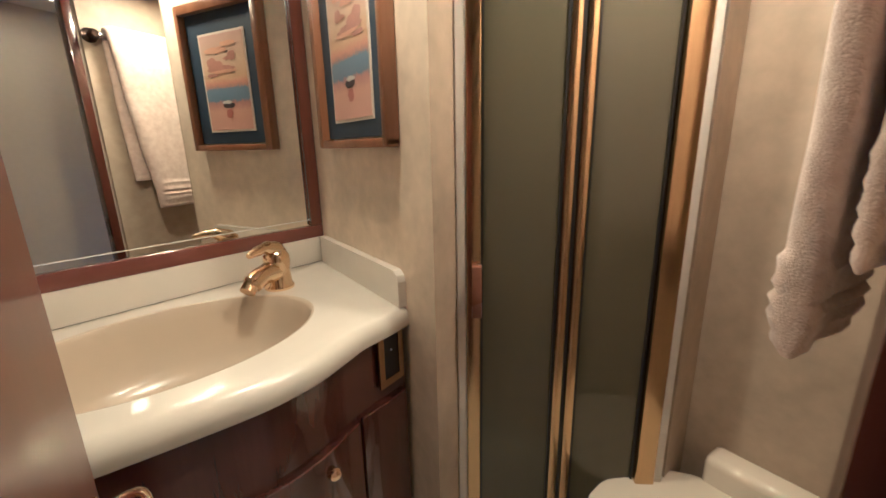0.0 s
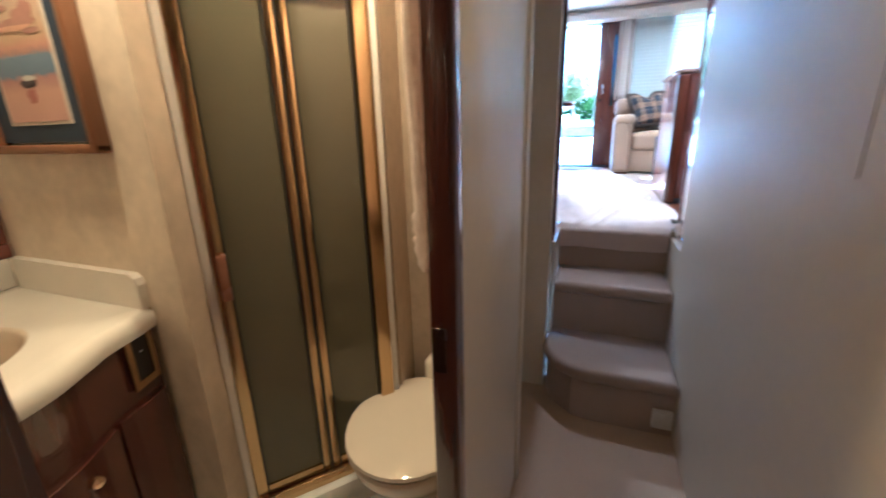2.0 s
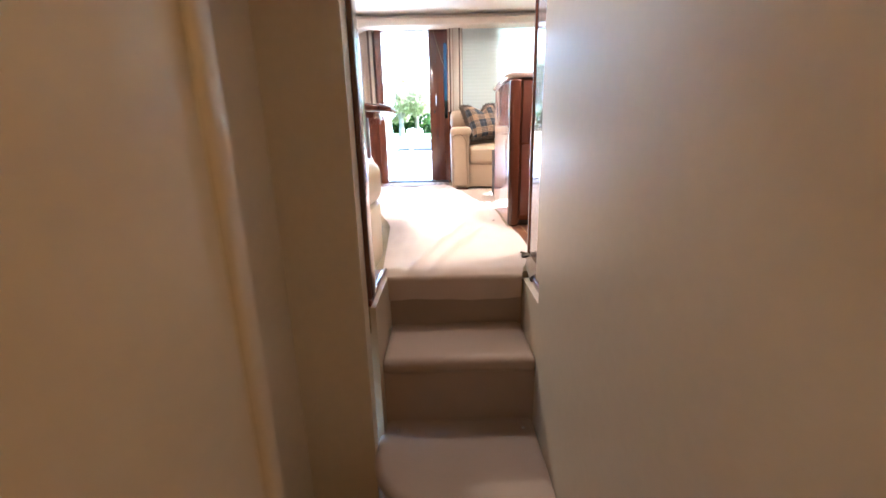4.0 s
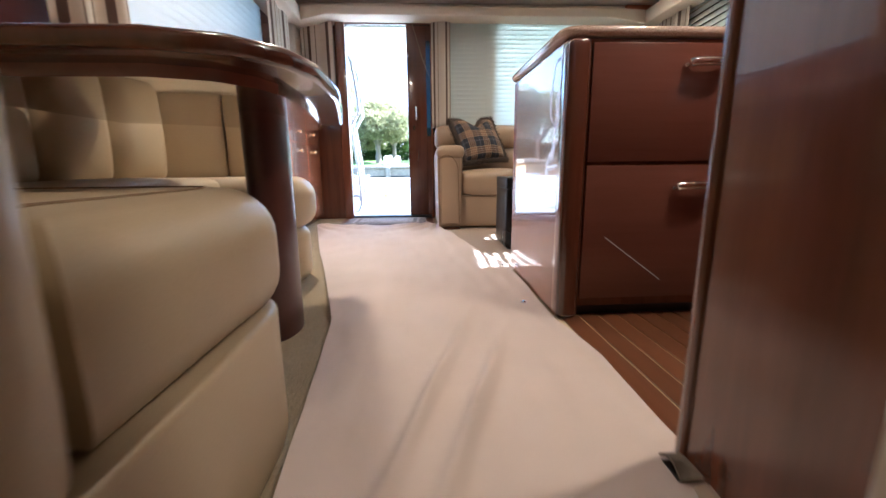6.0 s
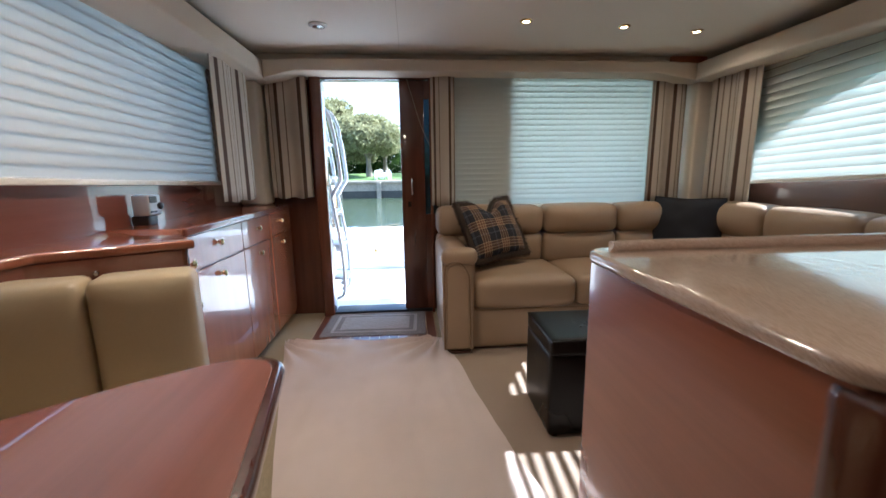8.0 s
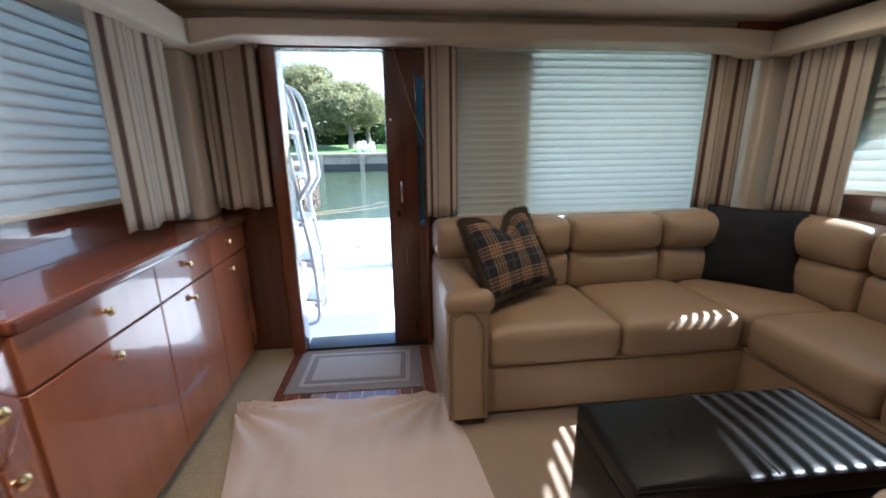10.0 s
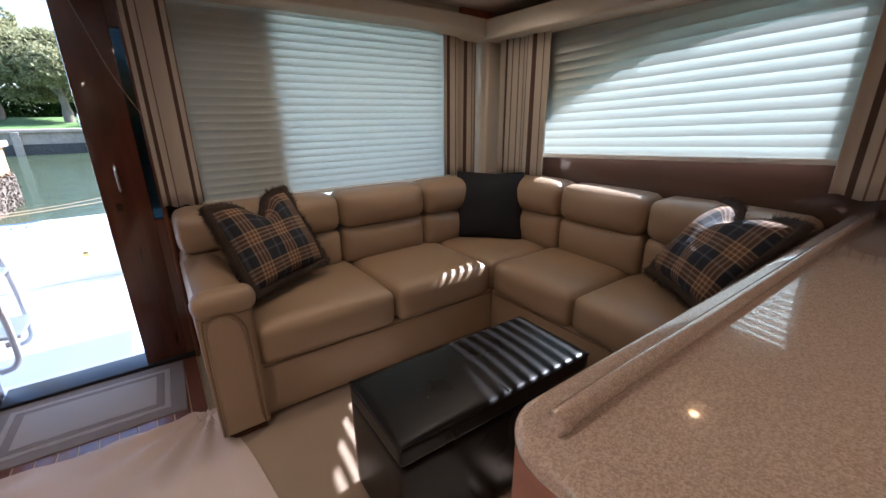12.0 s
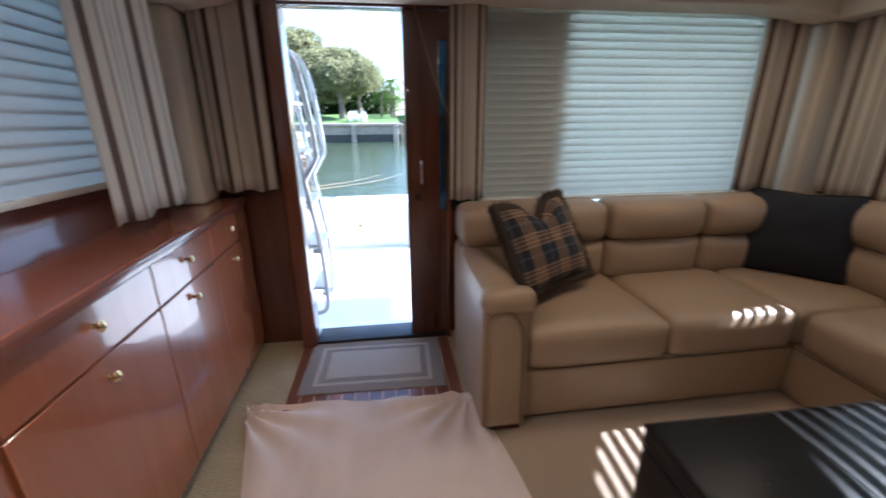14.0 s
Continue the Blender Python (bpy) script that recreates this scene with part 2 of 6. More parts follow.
LEGWOOD = wood("dull_dark_mahogany", (0.040, 0.012, 0.010), (0.085, 0.026, 0.021), 2, 0.4, 0.25)
HOLLY = plain("holly_strip", (0.52, 0.40, 0.24), 0.4)
LEATHER = plain("tan_leather", (0.315, 0.218, 0.138), 0.40, 0, 0.10, 260, 0.22, 2.2, 0.0, 0.0008)
LEATHER_PALE = plain("cream_leather", (0.47, 0.375, 0.245), 0.38, 0, 0.08, 260, 0.2, 2.2, 0.0, 0.0008)
PIPING = plain("leather_seam", (0.20, 0.13, 0.07), 0.6)
BLACK_LEATHER = plain("black_leather", (0.006, 0.005, 0.005), 0.30, 0, 0.08, 240, 0.25, 4.0, 0.0, 0.0008)
BLACK_LEATHER.node_tree.nodes["Principled BSDF"].inputs["Specular IOR Level"].default_value = 0.2
HEADLINER = plain("cream_headliner", (0.74, 0.68, 0.59), 0.75, 0, 0.04, 300, 0.1, 1.5)
VALANCE = plain("cream_valance_fabric", (0.60, 0.53, 0.43), 0.8, 0, 0.05, 500, 0.25, 2.0)
WALL_VINYL = plain("cream_wall_vinyl", (0.66, 0.58, 0.47), 0.40, 0, 0.05, 30, 0.06, 1.6, 0.0, 0.002)
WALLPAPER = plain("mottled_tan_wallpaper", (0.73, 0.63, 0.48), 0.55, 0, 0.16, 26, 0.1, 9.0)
# darker version of WALLPAPER for the walls round shower, toilet and towel bar
WALLPAPER_DARKER = plain("mottled_darker_tan_wallpaper", (0.47, 0.39, 0.285), 0.6, 0, 0.16, 26, 0.1, 8.0)
WHITE_PAINT = plain("white_gloss", (0.74, 0.72, 0.68), 0.25, 0, 0.03, 60, 0.03)
CULTURED = plain("ivory_cultured_marble", (0.76, 0.72, 0.64), 0.22, 0, 0.03, 20, 0.0, 3, 0.25)
BONE = plain("bone_cultured_marble", (0.62, 0.54, 0.41), 0.2, 0, 0.03, 20, 0.0, 3, 0.25)
PORCELAIN = plain("ivory_porcelain", (0.76, 0.69, 0.57), 0.1, 0, 0.02, 20, 0.0, 3, 0.8)
BRASS = plain("polished_brass", (0.80, 0.62, 0.34), 0.14, 1.0, 0.06, 90, 0.02)
BRASS_DULL = plain("anodised_gold_aluminium", (0.50, 0.355, 0.15), 0.20, 1.0, 0.03, 90, 0.01, 1)
CHROME = plain("chrome", (0.78, 0.78, 0.78), 0.1, 1.0, 0.03, 60, 0.0)
LADDER = plain("satin_white_aluminium", (0.80, 0.81, 0.82), 0.30, 0.35, 0.03, 40, 0.02)
ALUMINIUM = plain("polished_aluminium", (0.80, 0.81, 0.82), 0.25, 1.0, 0.05, 40, 0.05)
PEWTER = plain("dark_bronze", (0.09, 0.065, 0.05), 0.25, 0.9, 0.1, 60, 0.05)
BLACK = plain("black_plastic", (0.012, 0.012, 0.013), 0.4, 0, 0.1, 120, 0.1)
GELCOAT = plain("white_gelcoat", (0.80, 0.80, 0.78), 0.3, 0, 0.03, 40, 0.03, 1.0)
NONSKID = plain("white_nonskid_deck", (0.74, 0.74, 0.72), 0.6, 0, 0.05, 220, 0.4, 1.2)
SILVER = plain("silver_plastic", (0.45, 0.47, 0.50), 0.35, 0.5, 0.05, 90, 0.05)
GREY_PLASTIC = plain("white_plate", (0.70, 0.68, 0.62), 0.4)


def cloth(name, colour, weave=900.0, wrinkle=0.25, sheen=0.2):
    k = Nodes(name)
    a = k.noise((1, 1, 1), 2.2, 4)
    w = k.noise((1, 1, 1), weave, 2)
    folds = k.noise((1.0, 3.0, 1.0), 5.0, 3)
    col = k.ramp(a, (0.3, tuple(c * 0.92 for c in colour)), (0.7, tuple(c * 1.06 for c in colour)))
    k.put(k.b, "Base Color", col)
    k.put(k.b, "Roughness", 0.8)
    k.put(k.b, "Sheen Weight", sheen)
    k.bump(k.mix(0.25, folds, w), wrinkle, 0.01)
    return k.m


COVER = cloth("blush_cotton_cover", (0.60, 0.49, 0.435), 900.0, 0.4)
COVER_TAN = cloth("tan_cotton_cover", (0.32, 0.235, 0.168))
STAIR_CARPET = cloth("taupe_stair_carpet", (0.40, 0.31, 0.26), 500, 0.35)
HALL_CARPET = cloth("tan_hall_carpet", (0.50, 0.37, 0.26), 500, 0.3)
NAVY_CLOTH = cloth("navy_cushion_cloth", (0.005, 0.006, 0.011), 700, 0.3, 0.01)


def berber():
    k = Nodes("beige_loop_carpet")
    v = k.add("TexVoronoi", Vector=k.coords((1, 1, 1)), Scale=170.0)
    rows = k.add("TexWave", Vector=k.coords((1, 1, 1)), Scale=34.0, Distortion=2.0)
    big = k.noise((1, 1, 1), 6.0, 3)
    h = k.mix(0.5, v.outputs["Distance"], rows.outputs[0])
    col = k.ramp(h, (0.15, (0.46, 0.38, 0.25)), (0.8, (0.20, 0.155, 0.095)))
    col = k.mix(0.25, col, k.ramp(big, (0.3, (0.30, 0.24, 0.15)), (0.7, (0.46, 0.37, 0.24))))
    k.put(k.b, "Base Color", col)
    k.put(k.b, "Roughness", 0.95)
    k.bump(h, 0.7, -0.004)
    return k.m


CARPET = berber()


def terry():
    k = Nodes("cream_terry_towel")
    v = k.add("TexVoronoi", Vector=k.coords((1, 1, 1)), Scale=330.0)
    n = k.noise((1, 1, 1), 40.0, 4)
    k.put(k.b, "Base Color", k.ramp(n, (0.3, (0.66, 0.53, 0.45)), (0.7, (0.82, 0.70, 0.61))))
    k.put(k.b, "Roughness", 0.95)
    k.put(k.b, "Sheen Weight", 0.4)
    k.bump(k.mix(0.3, v.outputs["Distance"], n), 0.55, -0.003)
    return k.m


TERRY = terry()


def corian():
    k = Nodes("speckled_stone_counter")
    v = k.add("TexVoronoi", Vector=k.coords((1, 1, 1)), Scale=420.0)
    v2 = k.add("TexVoronoi", Vector=k.coords((1, 1, 1)), Scale=120.0)
    col = k.ramp(v.outputs["Color"], (0.2, (0.40, 0.30, 0.245)), (0.5, (0.50, 0.38, 0.31)), (0.8, (0.58, 0.455, 0.38)))
    spots = k.ramp(v2.outputs["Distance"], (0.16, (1, 1, 1)), (0.26, (0, 0, 0)))
    pick = k.ramp(v2.outputs["Color"], (0.55, (0, 0, 0)), (0.6, (0.75, 0.75, 0.75)))
    col = k.mix(k.mix(1.0, spots, pick, "MULTIPLY"), col, (0.36, 0.25, 0.19, 1))
    k.put(k.b, "Base Color", col)
    k.put(k.b, "Roughness", 0.14)
    k.put(k.b, "Coat Weight", 1.0)
    return k.m


CORIAN = corian()


def shade_cloth(name, colour, through=0.55):
    k = Nodes(name)
    w = k.noise((1, 1, 1), 600.0, 2)
    col = k.ramp(w, (0.3, tuple(c * 0.95 for c in colour)), (0.7, colour))
    d = k.add("BsdfDiffuse", Color=col)
    t = k.add("BsdfTranslucent", Color=col)
    m = k.add("MixShader", Fac=through)
    k.t.links.new(d.outputs[0], m.inputs[1]), k.t.links.new(t.outputs[0], m.inputs[2])
    k.t.links.new(m.outputs[0], k.out.inputs[0])
    return k.m


SHADE = shade_cloth("pale_pleated_shade", (0.66, 0.71, 0.68), 0.15)
SHADE_AFT = shade_cloth("pale_green_pleated_shade", (0.69, 0.725, 0.68), 0.38)
SHADE_GREY = shade_cloth("grey_pleated_shade", (0.57, 0.565, 0.55), 0.30)


def striped_curtain():
    k = Nodes("cream_curtain_with_brown_stripes")
    c = k.add("TexCoord")
    s = k.add("SeparateXYZ", Vector=c.outputs["UV"])
    bands = k.math("FRACT", s.outputs[0])
    cream, brown, line = (0.47, 0.41, 0.335), (0.075, 0.040, 0.028), (0.15, 0.105, 0.08)
    stops = [(0.0, cream)]
    for at, half, tone in ((0.16, 0.032, brown), (0.29, 0.008, line), (0.39, 0.008, line), (0.49, 0.008, line), (0.59, 0.008, line), (0.72, 0.030, brown), (0.86, 0.008, line)):
        stops += [(at - half - 0.004, cream), (at - half, tone), (at + half, tone), (at + half + 0.004, cream)]
    col = k.ramp(bands, *stops, (1.0, cream))
    k.put(k.b, "Base Color", col)
    k.put(k.b, "Roughness", 0.8)
    k.bump(k.noise((1, 1, 1), 700.0, 2), 0.25, 0.002)
    return k.m


CURTAIN = striped_curtain()


def plaid():
    k = Nodes("plaid_wool")
    c = k.add("TexCoord")
    s = k.add("SeparateXYZ", Vector=c.outputs["UV"])
    navy, rust, tan, slate = (0.014, 0.016, 0.024), (0.125, 0.055, 0.030), (0.36, 0.255, 0.15), (0.075, 0.080, 0.100)

    def tartan(socket, repeat, shift):
        f = k.math("FRACT", k.math("ADD", k.math("MULTIPLY", socket, repeat), shift))
        stops = [(0.0, navy), (0.24, navy), (0.25, slate), (0.30, slate), (0.31, navy), (0.515, navy)]
        for at in (0.54, 0.66, 0.78, 0.90):
            stops += [(at, tan), (at + 0.022, tan), (at + 0.03, rust), (at + 0.095, rust)] if at < 0.9 else [(at, tan), (at + 0.022, tan), (at + 0.03, navy)]
        return k.ramp(f, *stops, (1.0, navy))

    col = k.mix(0.5, tartan(s.outputs[0], 2.9, 0.18), tartan(s.outputs[1], 2.6, 0.30))
    weave = k.add("TexChecker", Vector=c.outputs["UV"], Scale=420.0)
    col = k.mix(0.18, col, weave.outputs[0], "OVERLAY")
    k.put(k.b, "Base Color", col)
    k.put(k.b, "Roughness", 0.9)
    k.bump(k.noise((1, 1, 1), 500.0, 2), 0.4, 0.002)
    return k.m


PLAID = plaid()
FRINGE = plain("brown_fringe", (0.062, 0.042, 0.030), 0.95, 0, 0.4, 300, 0.9, 20, 0, 0.01)


def clear_glass(name, tint=(1, 1, 1), gloss=0.06):
    k = Nodes(name)
    t = k.add("BsdfTransparent", Color=(*tint, 1))
    g = k.add("BsdfGlossy", Roughness=0.01)
    m = k.add("MixShader", Fac=gloss)
    k.t.links.new(t.outputs[0], m.inputs[1]), k.t.links.new(g.outputs[0], m.inputs[2])
    k.t.links.new(m.outputs[0], k.out.inputs[0])
    return k.m


PANE = clear_glass("window_pane", (0.87, 0.93, 0.91))
# tint added to this pane only to hold down the sunlight
SUN_PANE = clear_glass("sun_reducing_pane", (0.68, 0.75, 0.71))
DARK_PANE = clear_glass("tinted_pane", (0.05, 0.085, 0.10), 0.08)


def frosted():
    k = Nodes("smoked_green_shower_glass")
    t = k.add("BsdfTransparent", Color=(0.34, 0.33, 0.21, 1))
    d = k.add("BsdfDiffuse", Color=(0.20, 0.185, 0.115, 1))
    g = k.add("BsdfGlossy", Roughness=0.06)
    m1 = k.add("MixShader", Fac=0.55)
    m2 = k.add("MixShader", Fac=0.055)
    k.t.links.new(t.outputs[0], m1.inputs[1]), k.t.links.new(d.outputs[0], m1.inputs[2])
    k.t.links.new(m1.outputs[0], m2.inputs[1]), k.t.links.new(g.outputs[0], m2.inputs[2])
    k.t.links.new(m2.outputs[0], k.out.inputs[0])
    return k.m


SHOWER_GLASS = frosted()
MIRROR = Nodes("mirror_silver")
MIRROR.put(MIRROR.b, "Metallic", 1.0), MIRROR.put(MIRROR.b, "Roughness", 0.0), MIRROR.put(MIRROR.b, "Base Color", (0.86, 0.87, 0.84, 1))
MIRROR = MIRROR.m


def glow(name, colour, strength):
    k = Nodes(name)
    k.put(k.b, "Emission Color", (*colour, 1)), k.put(k.b, "Emission Strength", strength)
    return k.m


BULB = glow("warm_bulb", (1.0, 0.66, 0.34), 8.0)


def water():
    k = Nodes("canal_water")
    k.put(k.b, "Base Color", (0.055, 0.075, 0.040, 1)), k.put(k.b, "Roughness", 0.08)
    a = k.noise((1.6, 0.6, 1), 1.6, 4)
    b = k.noise((1.2, 0.5, 1), 7.0, 3)
    k.bump(k.mix(0.35, a, b), 0.55, 0.12)
    return k.m


WATER = water()


def grass_ground():
    k = Nodes("lawn")
    n = k.noise((1, 1, 1), 0.5, 4)
    f = k.noise((1, 1, 1), 30.0, 3)
    k.put(k.b, "Base Color", k.ramp(k.mix(0.4, n, f), (0.3, (0.055, 0.11, 0.022)), (0.7, (0.13, 0.22, 0.05))))
    k.put(k.b, "Roughness", 0.9)
    k.bump(f, 0.5, 0.05)
    return k.m


LAWN = grass_ground()


def foliage(name, dark, light):
    k = Nodes(name)
    i = k.add("NewGeometry")
    col = k.ramp(i.outputs["Random Per Island"], (0.0, dark), (1.0, light))
    d = k.add("BsdfDiffuse", Color=col)
    t = k.add("BsdfTranslucent", Color=col)
    m = k.add("MixShader", Fac=0.45)
    k.t.links.new(d.outputs[0], m.inputs[1]), k.t.links.new(t.outputs[0], m.inputs[2])
    k.t.links.new(m.outputs[0], k.out.inputs[0])
    return k.m


OAK_LEAF = foliage("oak_leaves", (0.17, 0.17, 0.085), (0.37, 0.36, 0.20))
PALM_LEAF = foliage("palm_leaves", (0.05, 0.09, 0.02), (0.14, 0.20, 0.06))
HEDGE_LEAF = foliage("hedge_leaves", (0.02, 0.045, 0.012), (0.09, 0.15, 0.035))
BARK = plain("grey_bark", (0.16, 0.13, 0.10), 0.9, 0, 0.3, 12, 0.8, 2, 0, 0.05)
CONCRETE = plain("weathered_concrete", (0.30, 0.25, 0.19), 0.85, 0, 0.35, 6, 0.5, 0.8, 0, 0.03)
CONCRETE_WET = plain("dark_barnacled_concrete", (0.055, 0.05, 0.04), 0.8, 0, 0.4, 9, 0.9, 1.2, 0, 0.06)

# ---- structure: floors ----
bm = box(2.672, -2.45, -0.10, 6.46, 1.22, 0.0)
box(2.33, 0.125, -0.10, 2.672, 1.22, 0.0, bm=bm)
box(2.20, -2.45, -0.10, 2.672, -0.505, 0.0, bm=bm)
structure("floor", bm, CARPET, "beige loop-pile carpet of the boat's saloon", "floor", False)
structure("floor_hall", box(-0.6, -0.53, -0.89, 2.66, 0.42, -0.79), HALL_CARPET, "tan carpet of the low passage", "floor", False)
structure("floor_bathroom", box(-0.4, 0.20, -0.74, 1.56, 1.52, -0.64), WHITE_PAINT, "pale floor of the small bathroom", "floor", False)

# ---- structure: bathroom and passage walls ----
structure("wall_mirror", prism([(-0.46, 1.14), (0.945, 1.491), (0.945, 1.56), (-0.46, 1.24)], -0.79, 1.25), WALLPAPER, "tan mottled wallpaper wall behind the mirror", "wall", False)
structure("wall_picture", prism([(0.88, 1.474), (0.88, 0.815), (0.945, 0.86), (0.945, 1.49)], -0.64, 1.25), WALLPAPER, "tan mottled wallpaper wall beside the vanity", "wall", False)
structure("wall_return", prism([(0.878, 0.812), (0.962, 0.845), (0.965, 0.87), (0.945, 0.872), (0.90, 0.842)], -0.64, 1.25), WALLPAPER_DARKER, "narrow darker tan wall beside the shower", "wall", False)
structure("wall_flank", prism([(1.352, 0.518), (1.50, 0.537), (1.50, 0.60), (1.39, 0.60)], -0.64, 1.25), WALLPAPER_DARKER, "narrow tan wall beyond the shower door", "wall", False)
structure("wall_toilet", box(1.50, 0.20, -0.79, 1.56, 0.60, 1.25), WALLPAPER_DARKER, "mottled tan wall behind the toilet", "wall", False)
structure("wall_bathroom_left", box(-0.46, 0.20, -0.79, -0.40, 1.46, 1.25), WALLPAPER, "tan wall at the end of the bathroom", "wall", False)
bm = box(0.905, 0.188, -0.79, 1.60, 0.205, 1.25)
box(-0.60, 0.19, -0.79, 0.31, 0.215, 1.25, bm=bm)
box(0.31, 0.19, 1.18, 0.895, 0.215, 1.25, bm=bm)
structure("wall_towel", bm, WALLPAPER_DARKER, "tan mottled wall with the towel bar", "wall", False)
bm = box(0.895, 0.158, -0.79, 1.60, 0.188, 1.25, 0.008, 3)
box(-0.60, 0.158, -0.79, 0.31, 0.19, 1.25, bm=bm)
box(0.31, 0.158, 1.18, 0.895, 0.19, 1.25, bm=bm)
structure("wall_hall_left", bm, WALL_VINYL, "cream vinyl passage wall", "wall")
structure("trim_hall_corner", box(1.565, 0.146, -0.79, 1.612, 0.23, 1.25, 0.011, 4), WALL_VINYL, "rounded cream corner trim of the passage", "trim")
bm = box(1.60, 0.36, -0.79, 2.30, 0.42, 1.25)
box(1.56, 0.20, -0.79, 1.60, 0.42, 1.25, bm=bm)
structure("wall_hall_recess", bm, WALL_VINYL, "cream wall of the recess beside the steps", "wall", False)
structure("wall_stair_foot", box(2.235, 0.125, -0.79, 2.305, 0.36, 1.25), WALL_VINYL, "cream wall beside the steps", "wall", False)
bm = box(-0.60, -0.53, -0.79, 2.39, -0.465, 1.95)
structure("wall_hall_right", bm, WALL_VINYL, "cream vinyl passage wall with a fine seam", "wall", False)
structure("wall_stair_right", box(2.39, -0.56, -0.79, 2.585, -0.50, 1.95), WALL_VINYL, "cream wall at the head of the steps", "wall", False)
structure("trim_wall_seam", box(1.166, -0.466, 0.46, 1.1680, -0.4640, 1.25), PIPING, "fine seam in the cream passage wall", "trim", False)
structure("wall_hall_end", box(-0.66, -0.53, -0.79, -0.60, 0.20, 1.25), WALL_VINYL, "cream wall at the end of the passage", "wall", False)
bm = box(-0.66, -0.56, 1.25, 2.26, 0.42, 1.31)
structure("ceiling_hall", bm, HEADLINER, "cream ceiling of the passage", "ceiling", False)
structure("ceiling_bathroom", box(-0.46, 0.20, 1.25, 1.80, 1.52, 1.31), HEADLINER, "cream ceiling of the bathroom", "ceiling", False)
bm = box(1.75, 0.60, -0.79, 1.80, 1.46, 1.25)
box(0.945, 1.40, -0.79, 1.80, 1.46, 1.25, bm=bm)
box(1.50, 0.56, -0.79, 1.80, 0.60, 1.25, bm=bm)
structure("wall_shower", bm, GELCOAT, "white moulded shower walls", "wall", False)
structure("floor_shower", prism([(0.95, 0.84), (1.34, 0.52), (1.75, 0.60), (1.75, 1.40), (0.95, 1.40)], -0.64, -0.545, 0.01), GELCOAT, "white moulded shower tray", "floor")

# mahogany jambs of the bathroom doorway
bm = box(0.860, 0.146, -0.79, 0.898, 0.196, 1.25, 0.006, 2)
jamb = structure("door_frame_1", bm, DARKWOOD, "dark mahogany jamb of the bathroom doorway", "door frame")
part("latch_plate", box(0.8565, 0.166, 0.15, 0.861, 0.192, 0.235, 0.001, 1), PEWTER, jamb, "dark bronze latch plate")
structure("door_frame_2", box(0.308, 0.146, -0.79, 0.352, 0.222, 1.25, 0.006, 2), DARKWOOD, "dark mahogany hinge jamb of the bathroom doorway", "door frame")
structure("door_frame_3", box(0.352, 0.148, 1.16, 0.860, 0.22, 1.20, 0.004, 1), DARKWOOD, "dark mahogany head of the bathroom doorway", "door frame")

# ---- structure: saloon walls ----
bm = box(2.20, 1.15, 0.0, 6.46, 1.22, 1.06)
box(2.20, 1.15, 1.80, 6.46, 1.22, 1.98, bm=bm)
box(5.84, 1.15, 1.06, 6.46, 1.22, 1.80, bm=bm)
box(2.20, 1.15, 1.06, 3.60, 1.22, 1.80, bm=bm)
extrude_y([(3.60, 1.06), (5.84, 1.06), (3.60, 1.112)], 1.15, 1.22, bm)
structure("wall_port", bm, MAHOGANY_X, "glossy mahogany side wall under the window", "wall", False)
bm = box(2.50, -2.49, 0.0, 6.46, -2.43, 1.00)
ARC = [(5.78, 1.00), (5.78, 1.34), (5.60, 1.46), (5.42, 1.55), (5.27, 1.61), (5.12, 1.66), (4.88, 1.705), (4.60, 1.735), (4.36, 1.74), (4.36, 1.98), (6.46, 1.98), (6.46, 1.00)]
extrude_y(ARC, -2.49, -2.43, bm)
extrude_y([(4.36, 1.0), (5.78, 1.0), (5.78, 1.015), (4.36, 1.092)], -2.49, -2.43, bm)
box(2.50, -2.49, 1.00, 4.36, -2.43, 1.98, bm=bm)
structure("wall_starboard", bm, BROWNWOOD, "mahogany side wall with a curved window", "wall", False)
for name, bm in (("wall_aft_port", box(6.42, 0.565, -0.10, 6.48, 1.22, 1.98)), ("wall_aft_head", box(6.42, -2.49, 1.82, 6.48, 0.565, 1.98)), ("wall_aft_low", box(6.42, -2.49, -0.10, 6.48, -0.30, 0.80)),
                 ("wall_aft_corner", box(6.42, -2.49, 0.80, 6.48, -2.02, 1.82)), ("wall_aft_door_side", box(6.42, -0.30, -0.10, 6.48, -0.24, 1.82))):
    structure(name, bm, DARKWOOD, "dark mahogany aft wall round the cockpit door", "wall", False)
bm = box(2.33, 0.125, 0.0, 2.42, 1.15, 1.98)
structure("wall_forward_port", bm, MAHOGANY, "mahogany bulkhead behind the dinette", "wall", False)
structure("wall_forward_starboard", box(2.44, -2.43, 0.0, 2.50, -0.56, 1.98), WALL_VINYL, "cream bulkhead of the galley", "wall", False)
structure("wall_over_stairs", box(2.20, -0.50, 1.25, 2.26, 0.125, 1.98), WALL_VINYL, "cream panel over the steps", "wall", False)
bm = box(2.20, -2.49, 1.94, 6.48, 1.22, 1.99)
structure("ceiling", bm, HEADLINER, "cream padded headliner of the saloon", "ceiling", False)
structure("trim_ceiling_seam", box(2.3, -0.022, 1.9375, 6.1, -0.018, 1.941), VALANCE, "fine seam in the headliner", "trim", False)
structure("roof", box(2.10, -2.62, 1.99, 7.80, 1.34, 2.09, 0.02, 2), GELCOAT, "white overhanging deck above the cockpit door", "roof")

